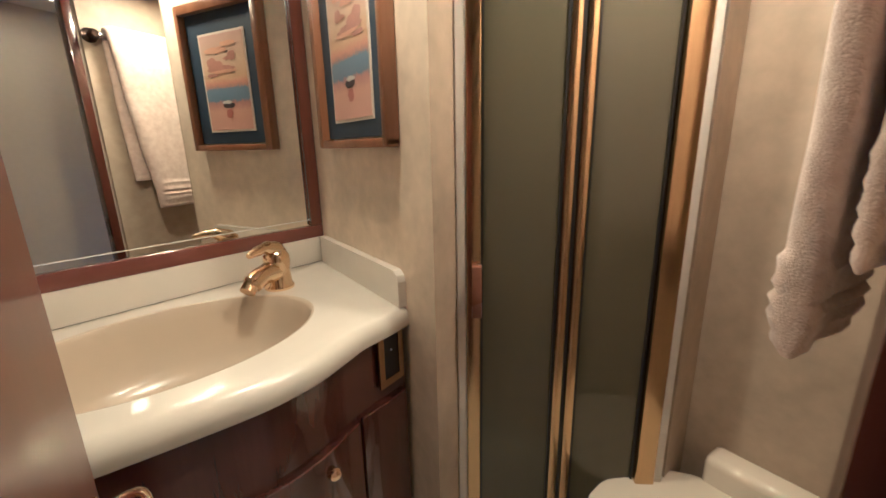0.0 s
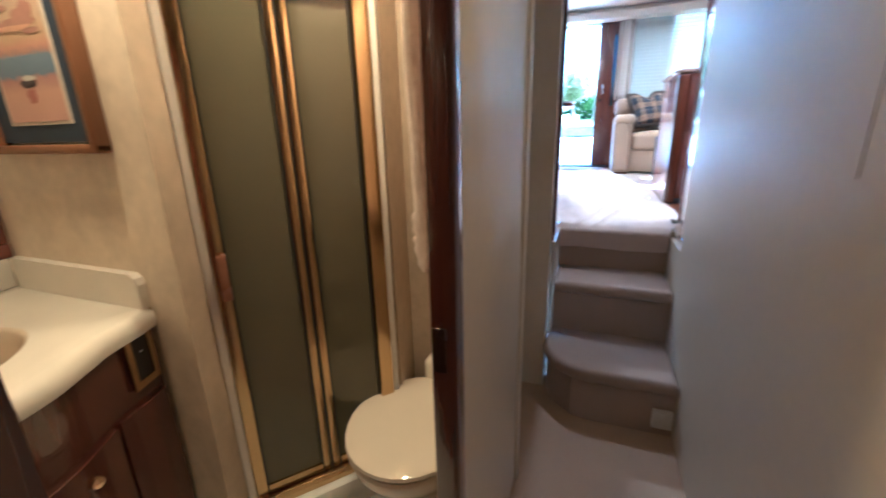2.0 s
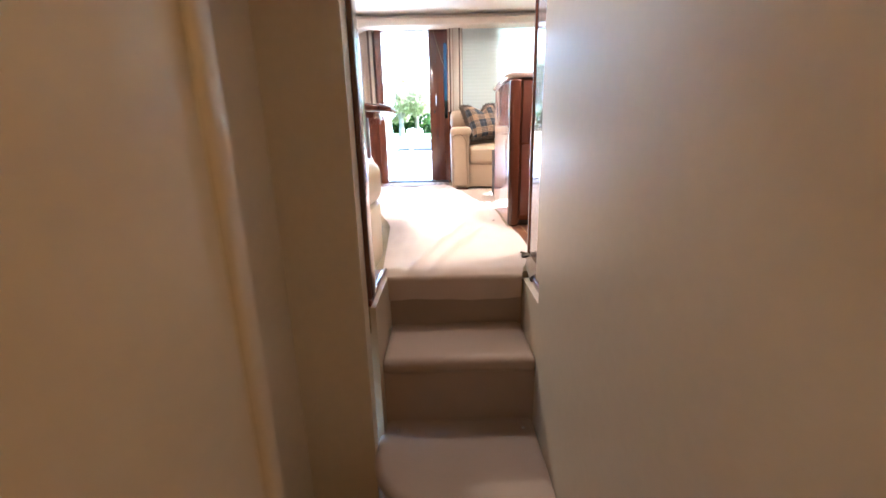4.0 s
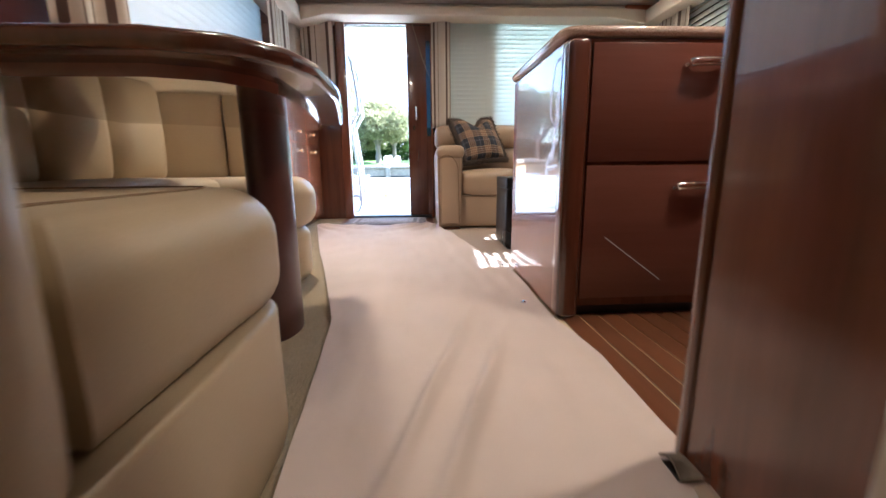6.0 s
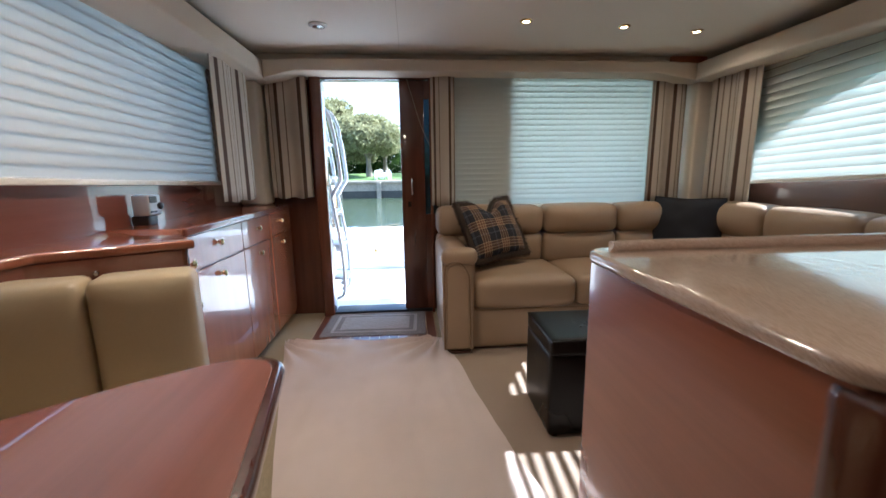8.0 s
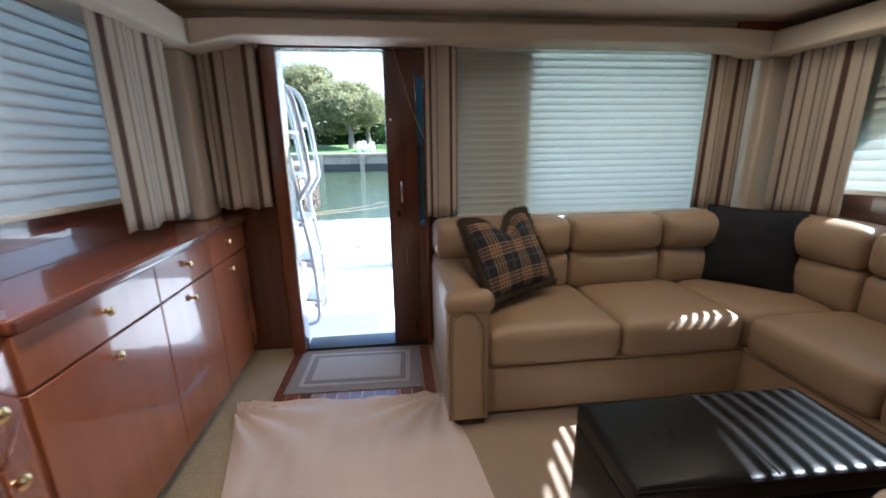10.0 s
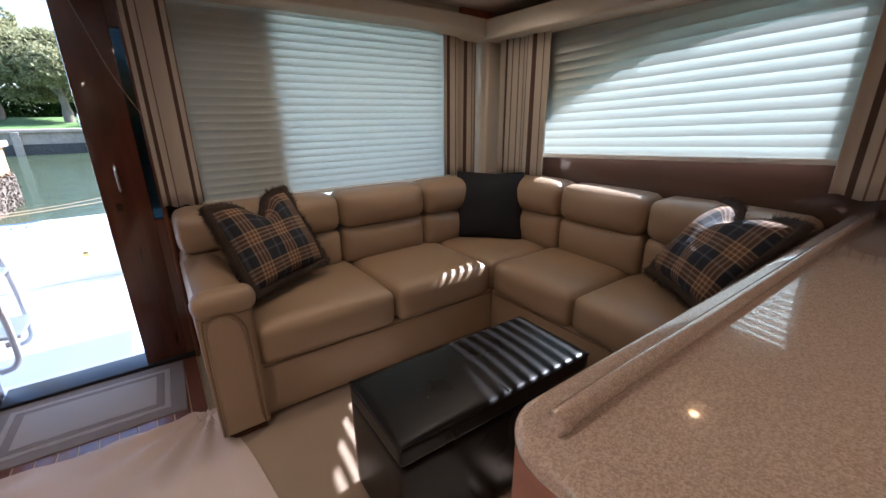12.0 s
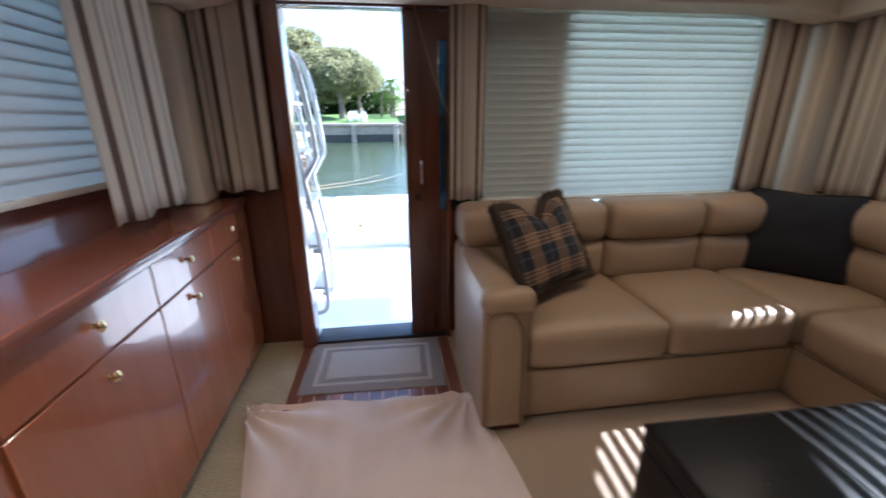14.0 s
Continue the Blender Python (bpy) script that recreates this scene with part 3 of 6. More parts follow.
# stair well sides with mahogany caps
structure("wall_stair_port", box(2.33, 0.105, -0.79, 2.74, 0.165, -0.005), WALL_VINYL, "cream side of the stair well", "wall", False)
structure("trim_stair_cap_port", box(2.33, 0.118, -0.005, 2.668, 0.172, 0.024, 0.008, 3), MAHOGANY_X, "mahogany cap beside the steps", "trim")
structure("trim_stair_cap_starboard", box(2.39, -0.504, -0.030, 2.655, -0.486, 0.000, 0.006, 3), MAHOGANY_X, "mahogany cap beside the steps", "trim")
structure("wall_stair_starboard_low", box(2.39, -0.50, -0.79, 2.74, -0.465, -0.030), WALL_VINYL, "cream side of the stair well", "wall", False)
structure("trim_post", box(2.307, 0.108, 0.03, 2.388, 0.175, 1.94, 0.012, 4), DARKWOOD, "dark mahogany post at the head of the steps", "trim")

# steps
st = thing("staircase", (2.3, -0.17, -0.79), "three carpeted taupe steps with rounded noses", "staircase", kind="structure")
plan1 = [(2.005, -0.465), (2.005, -0.10)] + arc(2.255, -0.12, 0.25, 172, 96, 10) + [(2.33, 0.125), (2.43, 0.10), (2.43, -0.465)]
part("riser", prism([(x + 0.02, y - (0.02 if y > 0 else 0)) for x, y in plan1], -0.79, -0.57), STAIR_CARPET, st)
part("tread", prism(plan1, -0.585, -0.515, 0.028, 4), STAIR_CARPET, st)
part("riser", box(2.40, -0.465, -0.53, 2.70, 0.105, -0.29), STAIR_CARPET, st)
part("tread", box(2.372, -0.465, -0.30, 2.70, 0.105, -0.235, 0.028, 4), STAIR_CARPET, st)
part("riser", box(2.688, -0.465, -0.25, 2.73, 0.105, -0.10), STAIR_CARPET, st)
part("cover_plate", box(1.998, -0.455, -0.74, 2.024, -0.375, -0.655, 0.003, 2), GREY_PLASTIC, st, "white cover plate")
for py in (0.055, -0.415):
    part("snap", lathe([(0.008, 0), (0.008, 0.003), (0.004, 0.006)], (2.345, py, -0.5155)), CHROME, st)

# ---- saloon: floor covers ----


def fold(x, y):
    h = 0.010 * noise.noise(Vector((x * 2.2, y * 6, 0.3))) + 0.007 * noise.noise(Vector((x * 5, y * 15, 2.0)))
    for cx, cy, ax, ay in ((5.80, 0.82, -0.55, -0.8), (5.78, -0.24, -0.8, 0.5)):
        d = math.hypot(x - cx, y - cy)
        if d < 0.7:
            a = math.atan2(y - cy, x - cx)
            h += 0.034 * math.exp(-d * 4.0) * math.sin(a * 16) * min(1, d * 14)
    h += 0.034 * math.exp(-((y + 0.12 + (x - 2.8) * 0.35) / 0.02) ** 2) * max(0, 1 - abs(x - 3.05) / 0.5)
    h += 0.028 * math.exp(-((y + 0.02 + (x - 2.8) * 0.30) / 0.018) ** 2) * max(0, 1 - abs(x - 3.1) / 0.6)
    return 0.016 + max(-0.012, h)


LEFT_EDGE = [(2.60, 0.112), (2.69, 0.127), (3.56, 0.205), (4.25, 0.386), (4.64, 0.500), (5.24, 0.655), (5.83, 0.805)]
RIGHT_EDGE = [(2.60, -0.455), (2.68, -0.465), (2.85, -0.552), (3.24, -0.560), (3.52, -0.532), (4.26, -0.532), (4.60, -0.450), (5.10, -0.365), (5.45, -0.325), (5.83, -0.245)]


def along_edge(x, pts):
    for (xa, ya), (xb, yb) in zip(pts, pts[1:]):
        if x <= xb:
            return ya + (yb - ya) * (x - xa) / (xb - xa)
    return pts[-1][1]


def runner(u, v):
    x = 2.655 + u * (5.81 - 2.655)
    left, right = along_edge(x, LEFT_EDGE), along_edge(x, RIGHT_EDGE)
    y = left + (right - left) * v
    x += (0.5 - v) * 0.03 * u - (0.016 * abs(math.sin(v * 9)) * (1 if u > 0.99 else 0))
    z = fold(x, y)
    if x < 2.70:
        k = (2.70 - x) / 0.045
        z = z * (1 - k) + 0.012 * k - 0.012 * k * k
    return x, y, z


cover = thing("floor_cover", (4.2, 0.1, 0.0), "blush cotton cover sheet laid over the saloon carpet", "floor cover")
part("sheet", sheet(runner, 260, 100), COVER, cover)


def drape(u, v):
    y = 0.112 - u * 0.570
    a = min(1, v / 0.25) * math.pi / 2
    x = 2.656 - 0.016 * math.sin(a) + 0.030 * max(0, v - 0.25) - 0.004 * math.sin(u * 23) * v
    z = 0.0 - 0.020 * (1 - math.cos(a)) - 0.13 * max(0, v - 0.25)
    return x, y, z + (0.004 * math.sin(u * 7) if v > 0.9 else 0)


part("drape", sheet(drape, 40, 16), COVER, cover)
for sx, sy in ((2.678, 0.118), (3.675, -0.465), (4.235, -0.505)):
    part("snap", lathe([(0.010, 0), (0.010, 0.003), (0.005, 0.007)], (sx, sy, 0.016)), CHROME, cover, "chrome snap fastener")


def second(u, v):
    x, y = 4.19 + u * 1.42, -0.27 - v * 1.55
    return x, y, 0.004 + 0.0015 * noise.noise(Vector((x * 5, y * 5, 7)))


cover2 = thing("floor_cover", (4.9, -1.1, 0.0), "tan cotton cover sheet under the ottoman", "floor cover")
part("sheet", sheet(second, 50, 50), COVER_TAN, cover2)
part("hem", tube([(5.61, -0.30, 0.004), (5.61, -1.80, 0.004)], 0.002, 6), COVER_TAN, cover2)
part("hem", tube([(4.19, -0.47, 0.005), (4.19, -1.82, 0.005)], 0.002, 6), COVER_TAN, cover2)


# ---- bathroom things ----
def mirror_y(x):
    return 1.475 - (0.88 - x) * 0.25


def along_mirror(x0, x1, z0, z1, front, back, r=0.0):
    """A slab against the slanting mirror wall."""
    bm = prism([(x0, mirror_y(x0) - front), (x1, mirror_y(x1) - front), (x1, mirror_y(x1) - back), (x0, mirror_y(x0) - back)], z0, z1)
    if r:
        bmesh.ops.bevel(bm, geom=bm.edges[:], offset=r, segments=2, affect="EDGES", profile=0.5)
    return bm


mir = thing("mirror", (0.4, 1.35, 0.27), "wide wall mirror in a mahogany frame above the vanity", "mirror")
part("glass", along_mirror(-0.34, 0.842, 0.285, 1.16, 0.012, 0.004), MIRROR, mir, "silvered mirror glass", False)
part("bevel", prism([(-0.34, mirror_y(-0.34) - 0.0135), (0.842, mirror_y(0.842) - 0.0135), (0.842, mirror_y(0.842) - 0.0122), (-0.34, mirror_y(-0.34) - 0.0122)], 0.305, 0.3075), WHITE_PAINT, mir, "", False)
part("frame_rail", along_mirror(-0.37, 0.878, 0.248, 0.288, 0.026, 0.0, 0.004), MAHOGANY_X, mir)
part("frame_rail", along_mirror(-0.37, 0.878, 1.158, 1.20, 0.026, 0.0, 0.004), MAHOGANY_X, mir)
part("frame_stile", along_mirror(0.838, 0.878, 0.288, 1.158, 0.026, 0.0, 0.004), MAHOGANY, mir)
part("frame_stile", along_mirror(-0.37, -0.335, 0.288, 1.158, 0.026, 0.0, 0.004), MAHOGANY, mir)

FRONT = [(0.876, 0.935), (0.815, 0.911), (0.735, 0.891), (0.705, 0.873), (0.672, 0.856), (0.64, 0.838), (0.598, 0.820), (0.53, 0.804), (0.465, 0.800), (0.33, 0.797), (0.20, 0.80), (0.05, 0.815), (-0.15, 0.85), (-0.38, 0.89)]


def front_y(x, pts=FRONT):
    for (xa, ya), (xb, yb) in zip(pts, pts[1:]):
        if xb <= x <= xa:
            return ya + (yb - ya) * (xa - x) / (xa - xb)
    return pts[0][1] if x > pts[0][0] else pts[-1][1]


van = thing("vanity_cabinet", (0.25, 1.1, -0.64), "dark mahogany bow-front bathroom vanity cabinet", "vanity")
face = [(x, front_y(x) + 0.008) for x in [0.872 - 0.05 * k for k in range(26)]]
part("body", prism(face + [(-0.38, mirror_y(-0.38) - 0.01), (0.872, mirror_y(0.872) - 0.01)], -0.56, -0.035), DARKWOOD, van)
part("apron", prism(face + [(x, y + 0.02) for x, y in face[::-1]], -0.037, 0.125), DARKWOOD, van)
part("plinth", prism([(x, y + 0.05) for x, y in face] + [(-0.38, mirror_y(-0.38) - 0.012), (0.87, mirror_y(0.87) - 0.012)], -0.64, -0.56), BLACK, van)


def bowed(x0, x1, z0, z1, out):
    xs = [x0 + (x1 - x0) * k / 8 for k in range(9)]
    return prism([(x, front_y(x) + 0.008 - out) for x in xs] + [(x, front_y(x) + 0.012) for x in xs[::-1]], z0, z1, 0.002, 1)


for da, db in ((0.865, 0.73), (0.72, 0.44), (0.43, 0.15)):
    door = part("door", bowed(da, db, -0.53, -0.045, 0.012), DARKWOOD, van)
part("knob", lathe([(0.010, 0), (0.013, 0.006), (0.011, 0.012), (0.004, 0.015)], (0.64, front_y(0.64) - 0.003, -0.095), 16, axis="-y"), BRASS, van, "small round brass knob")

top = thing("bathroom_sink", (0.3, 1.1, 0.165), "ivory moulded sink with a wide counter and oval basin", "sink")
outline = [(x, front_y(x)) for x in [0.876 - 0.03 * k for k in range(42)]] + [(-0.384, mirror_y(-0.384) - 0.004), (0.876, mirror_y(0.876) - 0.004)]
CX, CY, RA, RB, TILTB = 0.42, 1.075, 0.285, 0.195, 0.16


def oval(a, k):
    c, s = math.cos(a) * RA * k, math.sin(a) * RB * k
    return CX + c * math.cos(TILTB) - s * math.sin(TILTB), CY + c * math.sin(TILTB) + s * math.cos(TILTB)


def outer_hit(a):
    p = oval(a, 1.0)
    dx, dy = p[0] - CX, p[1] - CY
    best = 9
    for (xa, ya), (xb, yb) in zip(outline, outline[1:] + outline[:1]):
        ex, ey = xb - xa, yb - ya
        det = dx * -ey + ex * dy
        if abs(det) > 1e-9:
            t = ((xa - CX) * -ey + ex * (ya - CY)) / det
            s = (dx * (ya - CY) - dy * (xa - CX)) / det
            if t > 0 and -1e-6 <= s <= 1 + 1e-6:
                best = min(best, t)
    return CX + dx * best, CY + dy * best


bm = bmesh.new()
N = 160
rings = []
angles = [2 * math.pi * i / N for i in range(N)]
outer = [outer_hit(a) for a in angles]
cen = Vector((CX, CY, 0))


def ring(f):
    rings.append([bm.verts.new(f(i)) for i in range(N)])


def inset(i, d):
    p = Vector((*outer[i], 0))
    return p - (p - cen).normalized() * d


ring(lambda i: (*inset(i, -0.012)[:2], 0.118))
ring(lambda i: (*inset(i, -0.016)[:2], 0.132))
ring(lambda i: (*inset(i, -0.012)[:2], 0.150))
ring(lambda i: (*inset(i, 0.000)[:2], 0.162))
ring(lambda i: (*inset(i, 0.014)[:2], 0.1655))
ring(lambda i: (*[(a * 0.5 + b * 0.5) for a, b in zip(outer[i], oval(angles[i], 1.0))], 0.165))
for k, z in ((1.02, 0.165), (1.0, 0.1635), (0.985, 0.158), (0.965, 0.135), (0.93, 0.085), (0.86, 0.035), (0.72, 0.0), (0.45, -0.016), (0.16, -0.019), (0.05, -0.020)):
    ring(lambda i, k=k, z=z: (*oval(angles[i], k), z))
SPLIT = 7
for a, b in zip(rings[:SPLIT], rings[1:SPLIT]):
    for i in range(N):
        bm.faces.new((a[i], a[(i + 1) % N], b[(i + 1) % N], b[i]))
deep = bmesh.new()
bowl = [[deep.verts.new(v.co) for v in r] for r in rings[SPLIT - 1:]]
for r in rings[SPLIT:]:
    for v in r:
        bm.verts.remove(v)
for a, b in zip(bowl, bowl[1:]):
    for i in range(N):
        deep.faces.new((a[i], a[(i + 1) % N], b[(i + 1) % N], b[i]))
deep.faces.new(bowl[-1])
for mesh in (bm, deep):
    bmesh.ops.recalc_face_normals(mesh, faces=mesh.faces)
part("counter", bm, CULTURED, top)
bmesh.ops.reverse_faces(deep, faces=[f for f in deep.faces if f.normal.z < 0 and f.calc_center_median().z < -0.01])
part("basin", deep, BONE, top, "bone-coloured oval basin")
part("backsplash", along_mirror(-0.38, 0.872, 0.166, 0.25, 0.024, 0.002, 0.004), CULTURED, top)
prof = [(0.930, 0.166), (0.930, 0.226), (0.936, 0.242), (0.952, 0.252), (1.43, 0.252), (1.43, 0.166)]
part("side_splash", extrude_x(prof, 0.858, 0.879), CULTURED, top, "", False)
part("drain", lathe([(0.022, 0), (0.022, 0.004), (0.012, 0.006)], (CX, CY, -0.019)), BRASS, top, "brass drain")

tap = thing("faucet", (0.68, 1.27, 0.165), "polished brass single-lever basin faucet", "faucet")
d = Vector((-0.80, -0.60, 0))
base = Vector((0.68, 1.265, 0.165))
part("body", lathe([(0.038, 0), (0.039, 0.006), (0.034, 0.014), (0.031, 0.05), (0.034, 0.074), (0.033, 0.090), (0.024, 0.104), (0.010, 0.110)], base, 24), BRASS, tap)
part("spout", tube(smooth_path([base + Vector((0, 0, 0.045)), base + d * 0.05 + Vector((0, 0, 0.052)), base + d * 0.095 + Vector((0, 0, 0.040)), base + d * 0.115 + Vector((0, 0, 0.026))], 5), [0.028] * 5 + [0.025] * 6 + [0.019] * 5, 14), BRASS, tap)
part("lever", tube(smooth_path([base - d * 0.018 + Vector((0, 0, 0.092)), base + Vector((0, 0, 0.105)), base + d * 0.04 + Vector((0, 0, 0.118)), base + d * 0.095 + Vector((0, 0, 0.112))], 5), [0.018] * 4 + [0.022] * 3 + [0.019] * 3 + [0.013] * 3 + [0.010, 0.009, 0.007], 14), BRASS, tap)

outlet = thing("outlet_plate", (0.82, 0.87, 0.06), "brass outlet plate with a dark insert on the vanity front", "outlet")


def on_face(x0, x1, z0, z1, out, back):
    return prism([(x0, front_y(x0) + 0.004 - out), (x1, front_y(x1) + 0.004 - out), (x1, front_y(x1) + 0.004 - back), (x0, front_y(x0) + 0.004 - back)], z0, z1)


for za, zb in ((0.124, 0.142), (-0.006, 0.012)):
    part("frame_rail", on_face(0.86, 0.785, za, zb, 0.008, 0.0), BRASS_DULL, outlet, "", False)
for xa, xb in ((0.86, 0.845), (0.80, 0.785)):
    part("frame_stile", on_face(xa, xb, 0.012, 0.124, 0.008, 0.0), BRASS_DULL, outlet, "", False)
part("insert", on_face(0.845, 0.80, 0.012, 0.124, 0.005, -0.002), BLACK, outlet, "black insert", False)
part("pilot", lathe([(0.003, 0), (0.002, 0.002)], (0.822, front_y(0.822) - 0.0015, 0.08), 10, axis="-y"), WHITE_PAINT, outlet, "tiny white pilot lamp")

# framed seascape
pic = thing("framed_picture", (0.87, 1.12, 0.525), "framed beach painting with a navy mat in a pine frame", "picture")
PINE = wood("pine_frame", (0.20, 0.09, 0.030), (0.40, 0.20, 0.075), 2, 0.3, 0.5)
NAVY = plain("navy_mat_board", (0.020, 0.040, 0.085), 0.6, 0, 0.15, 120, 0.05, 5)
Y0, Y1, Z0, Z1 = 0.925, 1.318, 0.527, 1.00
part("frame_rail", box(0.846, Y0, Z0, 0.879, Y1, Z0 + 0.020, 0.004, 2), PINE, pic)
part("frame_rail", box(0.846, Y0, Z1 - 0.030, 0.879, Y1, Z1, 0.004, 2), PINE, pic)
part("frame_stile", box(0.845, Y0, Z0 + 0.002, 0.879, Y0 + 0.020, Z1 - 0.002, 0.004, 2), PINE, pic)
part("frame_stile", box(0.845, Y1 - 0.030, Z0 + 0.002, 0.879, Y1, Z1 - 0.002, 0.004, 2), PINE, pic)
part("mat", box(0.866, Y0 + 0.025, Z0 + 0.025, 0.878, Y1 - 0.025, Z1 - 0.025), NAVY, pic, "navy mat board", False)


def seascape():
    k = Nodes("painted_beach")
    c = k.add("TexCoord")
    s = k.add("SeparateXYZ", Vector=c.outputs["UV"])
    wob = k.noise((3, 3, 3), 6.0, 4, "UV")
    v = k.math("ADD", s.outputs[1], k.math("MULTIPLY", k.math("SUBTRACT", wob, 0.5), 0.10))
    col = k.ramp(v, (0.0, (0.60, 0.36, 0.28)), (0.20, (0.62, 0.38, 0.27)), (0.29, (0.46, 0.25, 0.22)), (0.32, (0.16, 0.24, 0.38)), (0.44, (0.20, 0.29, 0.45)), (0.46, (0.45, 0.27, 0.22)), (0.50, (0.62, 0.33, 0.22)), (0.56, (0.66, 0.46, 0.26)), (0.72, (0.66, 0.50, 0.34)), (1.0, (0.58, 0.40, 0.33)))
    k.put(k.b, "Base Color", col)
    k.put(k.b, "Roughness", 0.35)
    return k.m


SEASCAPE = seascape()
CREAM_CARD = plain("cream_card", (0.78, 0.70, 0.60), 0.6)
part("inner_mat", box(0.8638, 1.008, 0.590, 0.8665, 1.232, 0.905), CREAM_CARD, pic, "cream inner mat", False)
part("painting", sheet(lambda u, v: (0.8625, 1.225 - u * 0.210, 0.597 + v * 0.301), 2, 2), SEASCAPE, pic, "painting of a beach at sunset", False)
CLOUD = plain("painted_cloud", (0.50, 0.27, 0.20), 0.4, 0, 0.2, 60)
HULL = plain("painted_boats", (0.06, 0.05, 0.06), 0.4)


def blot(cy, cz, a, b, seed, x=0.8618, n=16):
    bm = bmesh.new()
    bm.faces.new([bm.verts.new((x, cy - a * math.cos(t) * (1 + 0.35 * noise.noise(Vector((math.cos(t) * 1.5, math.sin(t) * 1.5, seed)))), cz + b * math.sin(t) * (1 + 0.35 * noise.noise(Vector((math.cos(t) * 1.5, math.sin(t) * 1.5, seed + 5)))))) for t in [2 * math.pi * k / n for k in range(n)]])
    return bm


CLOUD_PALE = plain("painted_cloud_glow", (0.70, 0.42, 0.26), 0.4)
for k, (cy, cz, ca, cb) in enumerate(((1.10, 0.792, 0.070, 0.010), (1.085, 0.806, 0.030, 0.014), (1.062, 0.812, 0.024, 0.017), (1.155, 0.822, 0.028, 0.008), (1.165, 0.832, 0.018, 0.010), (1.06, 0.775, 0.032, 0.006))):
    part("painted_cloud", blot(cy, cz, ca, cb, k + 1, 0.8618 - 0.0001 * k, 28), CLOUD, pic, "", False)
for k, (cy, cz, ca, cb) in enumerate(((1.12, 0.783, 0.060, 0.006), (1.09, 0.850, 0.055, 0.010), (1.15, 0.866, 0.04, 0.008))):
    part("painted_cloud", blot(cy, cz, ca, cb, k + 11, 0.8610, 28), CLOUD_PALE, pic, "", False)
part("painted_boat", blot(1.12, 0.676, 0.030, 0.009, 3), HULL, pic, "", False)
part("painted_boat", blot(1.115, 0.686, 0.022, 0.006, 4, 0.8615), WHITE_PAINT, pic, "", False)
part("painted_reflection", blot(1.118, 0.650, 0.018, 0.016, 6), plain("painted_sand_red", (0.42, 0.16, 0.12), 0.4), pic, "", False)

# towel bar and towels
bar = thing("towel_bar", (1.05, 0.2, 1.02), "dark bronze towel bar with chrome rod on the wall", "towel bar")
part("rod", tube([(0.932, 0.248, 1.02), (1.365, 0.248, 1.02)], 0.009, 12), CHROME, bar)
for bx in (0.932, 1.365):
    part("bracket", lathe([(0.030, 0), (0.030, 0.008), (0.014, 0.015), (0.012, 0.03), (0.020, 0.036), (0.022, 0.048), (0.014, 0.060)], (bx, 0.205, 1.02), 18, axis="y"), PEWTER, bar)


def towel(name, x0, x1, y_front, y_back, z_bar, drop_f, drop_b, label, thick=0.026, bands=5):
    """A folded towel over a bar: its section is swept along the bar."""
    t = thing(name, ((x0 + x1) / 2, (y_front + y_back) / 2, z_bar - drop_f), label, "towel")
    line = []
    n = 70
    for k in range(n):
        s_ = k / n
        z = z_bar - drop_f * (1 - s_)
        low = z - (z_bar - drop_f)
        rib = 0.006 * abs(math.sin(low / 0.026 * math.pi)) if low < bands * 0.026 else 0.0
        line.append((y_front + 0.016 * (1 - s_), z, rib, thick * (1.0 + 0.2 * (1 - s_)) * min(1, 0.45 + low * 12)))
    for k in range(9):
        a = math.pi * k / 8
        line.append(((y_front + y_back) / 2 + (y_front - y_back) / 2 * math.cos(a), z_bar + 0.02 * math.sin(a), 0.0, thick * (1 - 0.4 * k / 8)))
    for k in range(1, n + 1):
        z = z_bar - drop_b * k / n
        low = z - (z_bar - drop_b)
        line.append((y_back, z, 0.004 * abs(math.sin(low / 0.026 * math.pi)) if low < bands * 0.026 else 0.0, thick * 0.6 * min(1, 0.45 + low * 12)))
    m = len(line)
    nu = 26
    bm = bmesh.new()
    rings = []
    for i in range(nu + 1):
        u = (1 - math.cos(math.pi * i / nu)) / 2
        edge = math.sqrt(max(0.0, 1 - abs(2 * u - 1) ** 7))
        outer, inner = [], []
        for k, (y, z, rib, deep_) in enumerate(line):
            ya, za = line[max(k - 1, 0)][:2]
            yb, zb = line[min(k + 1, m - 1)][:2]
            d = Vector((yb - ya, zb - za)).normalized()
            nx, nz = d.y, -d.x
            hang = max(0.0, z_bar - z)
            sway = 0.010 * hang * math.sin(u * 7 + 1.3 * (k > m / 2)) + 0.004 * noise.noise(Vector((u * 5, z * 8, k > m / 2)))
            w = (deep_ / 2 + rib * 1.4) * (0.12 + 0.88 * edge)
            x = x0 + (x1 - x0) * (0.5 + (u - 0.5) * (1 - 0.38 * min(1, hang / 0.7))) + 0.012 * hang * math.sin(z * 6) - (0.075 * hang if k > m / 2 else 0)
            outer.append((x, y + sway + nx * w, z + nz * w))
            inner.append((x, y + sway - nx * w, z - nz * w))
        rings.append([bm.verts.new(p) for p in outer + inner[::-1]])
    c = 2 * m
    for a, b in zip(rings, rings[1:]):
        for k in range(c):
            bm.faces.new((a[k], a[(k + 1) % c], b[(k + 1) % c], b[k]))
    for r_ in (rings[0], rings[-1]):
        for k in range(m - 1):
            bm.faces.new((r_[k], r_[k + 1], r_[c - 2 - k], r_[c - 1 - k]))
    bmesh.ops.recalc_face_normals(bm, faces=bm.faces)
    part("cloth", bm, TERRY, t)
    return t


towel("bath_towel", 0.970, 1.325, 0.266, 0.226, 1.030, 0.770, 0.635, "cream terry bath towel hanging over the bar", 0.042)

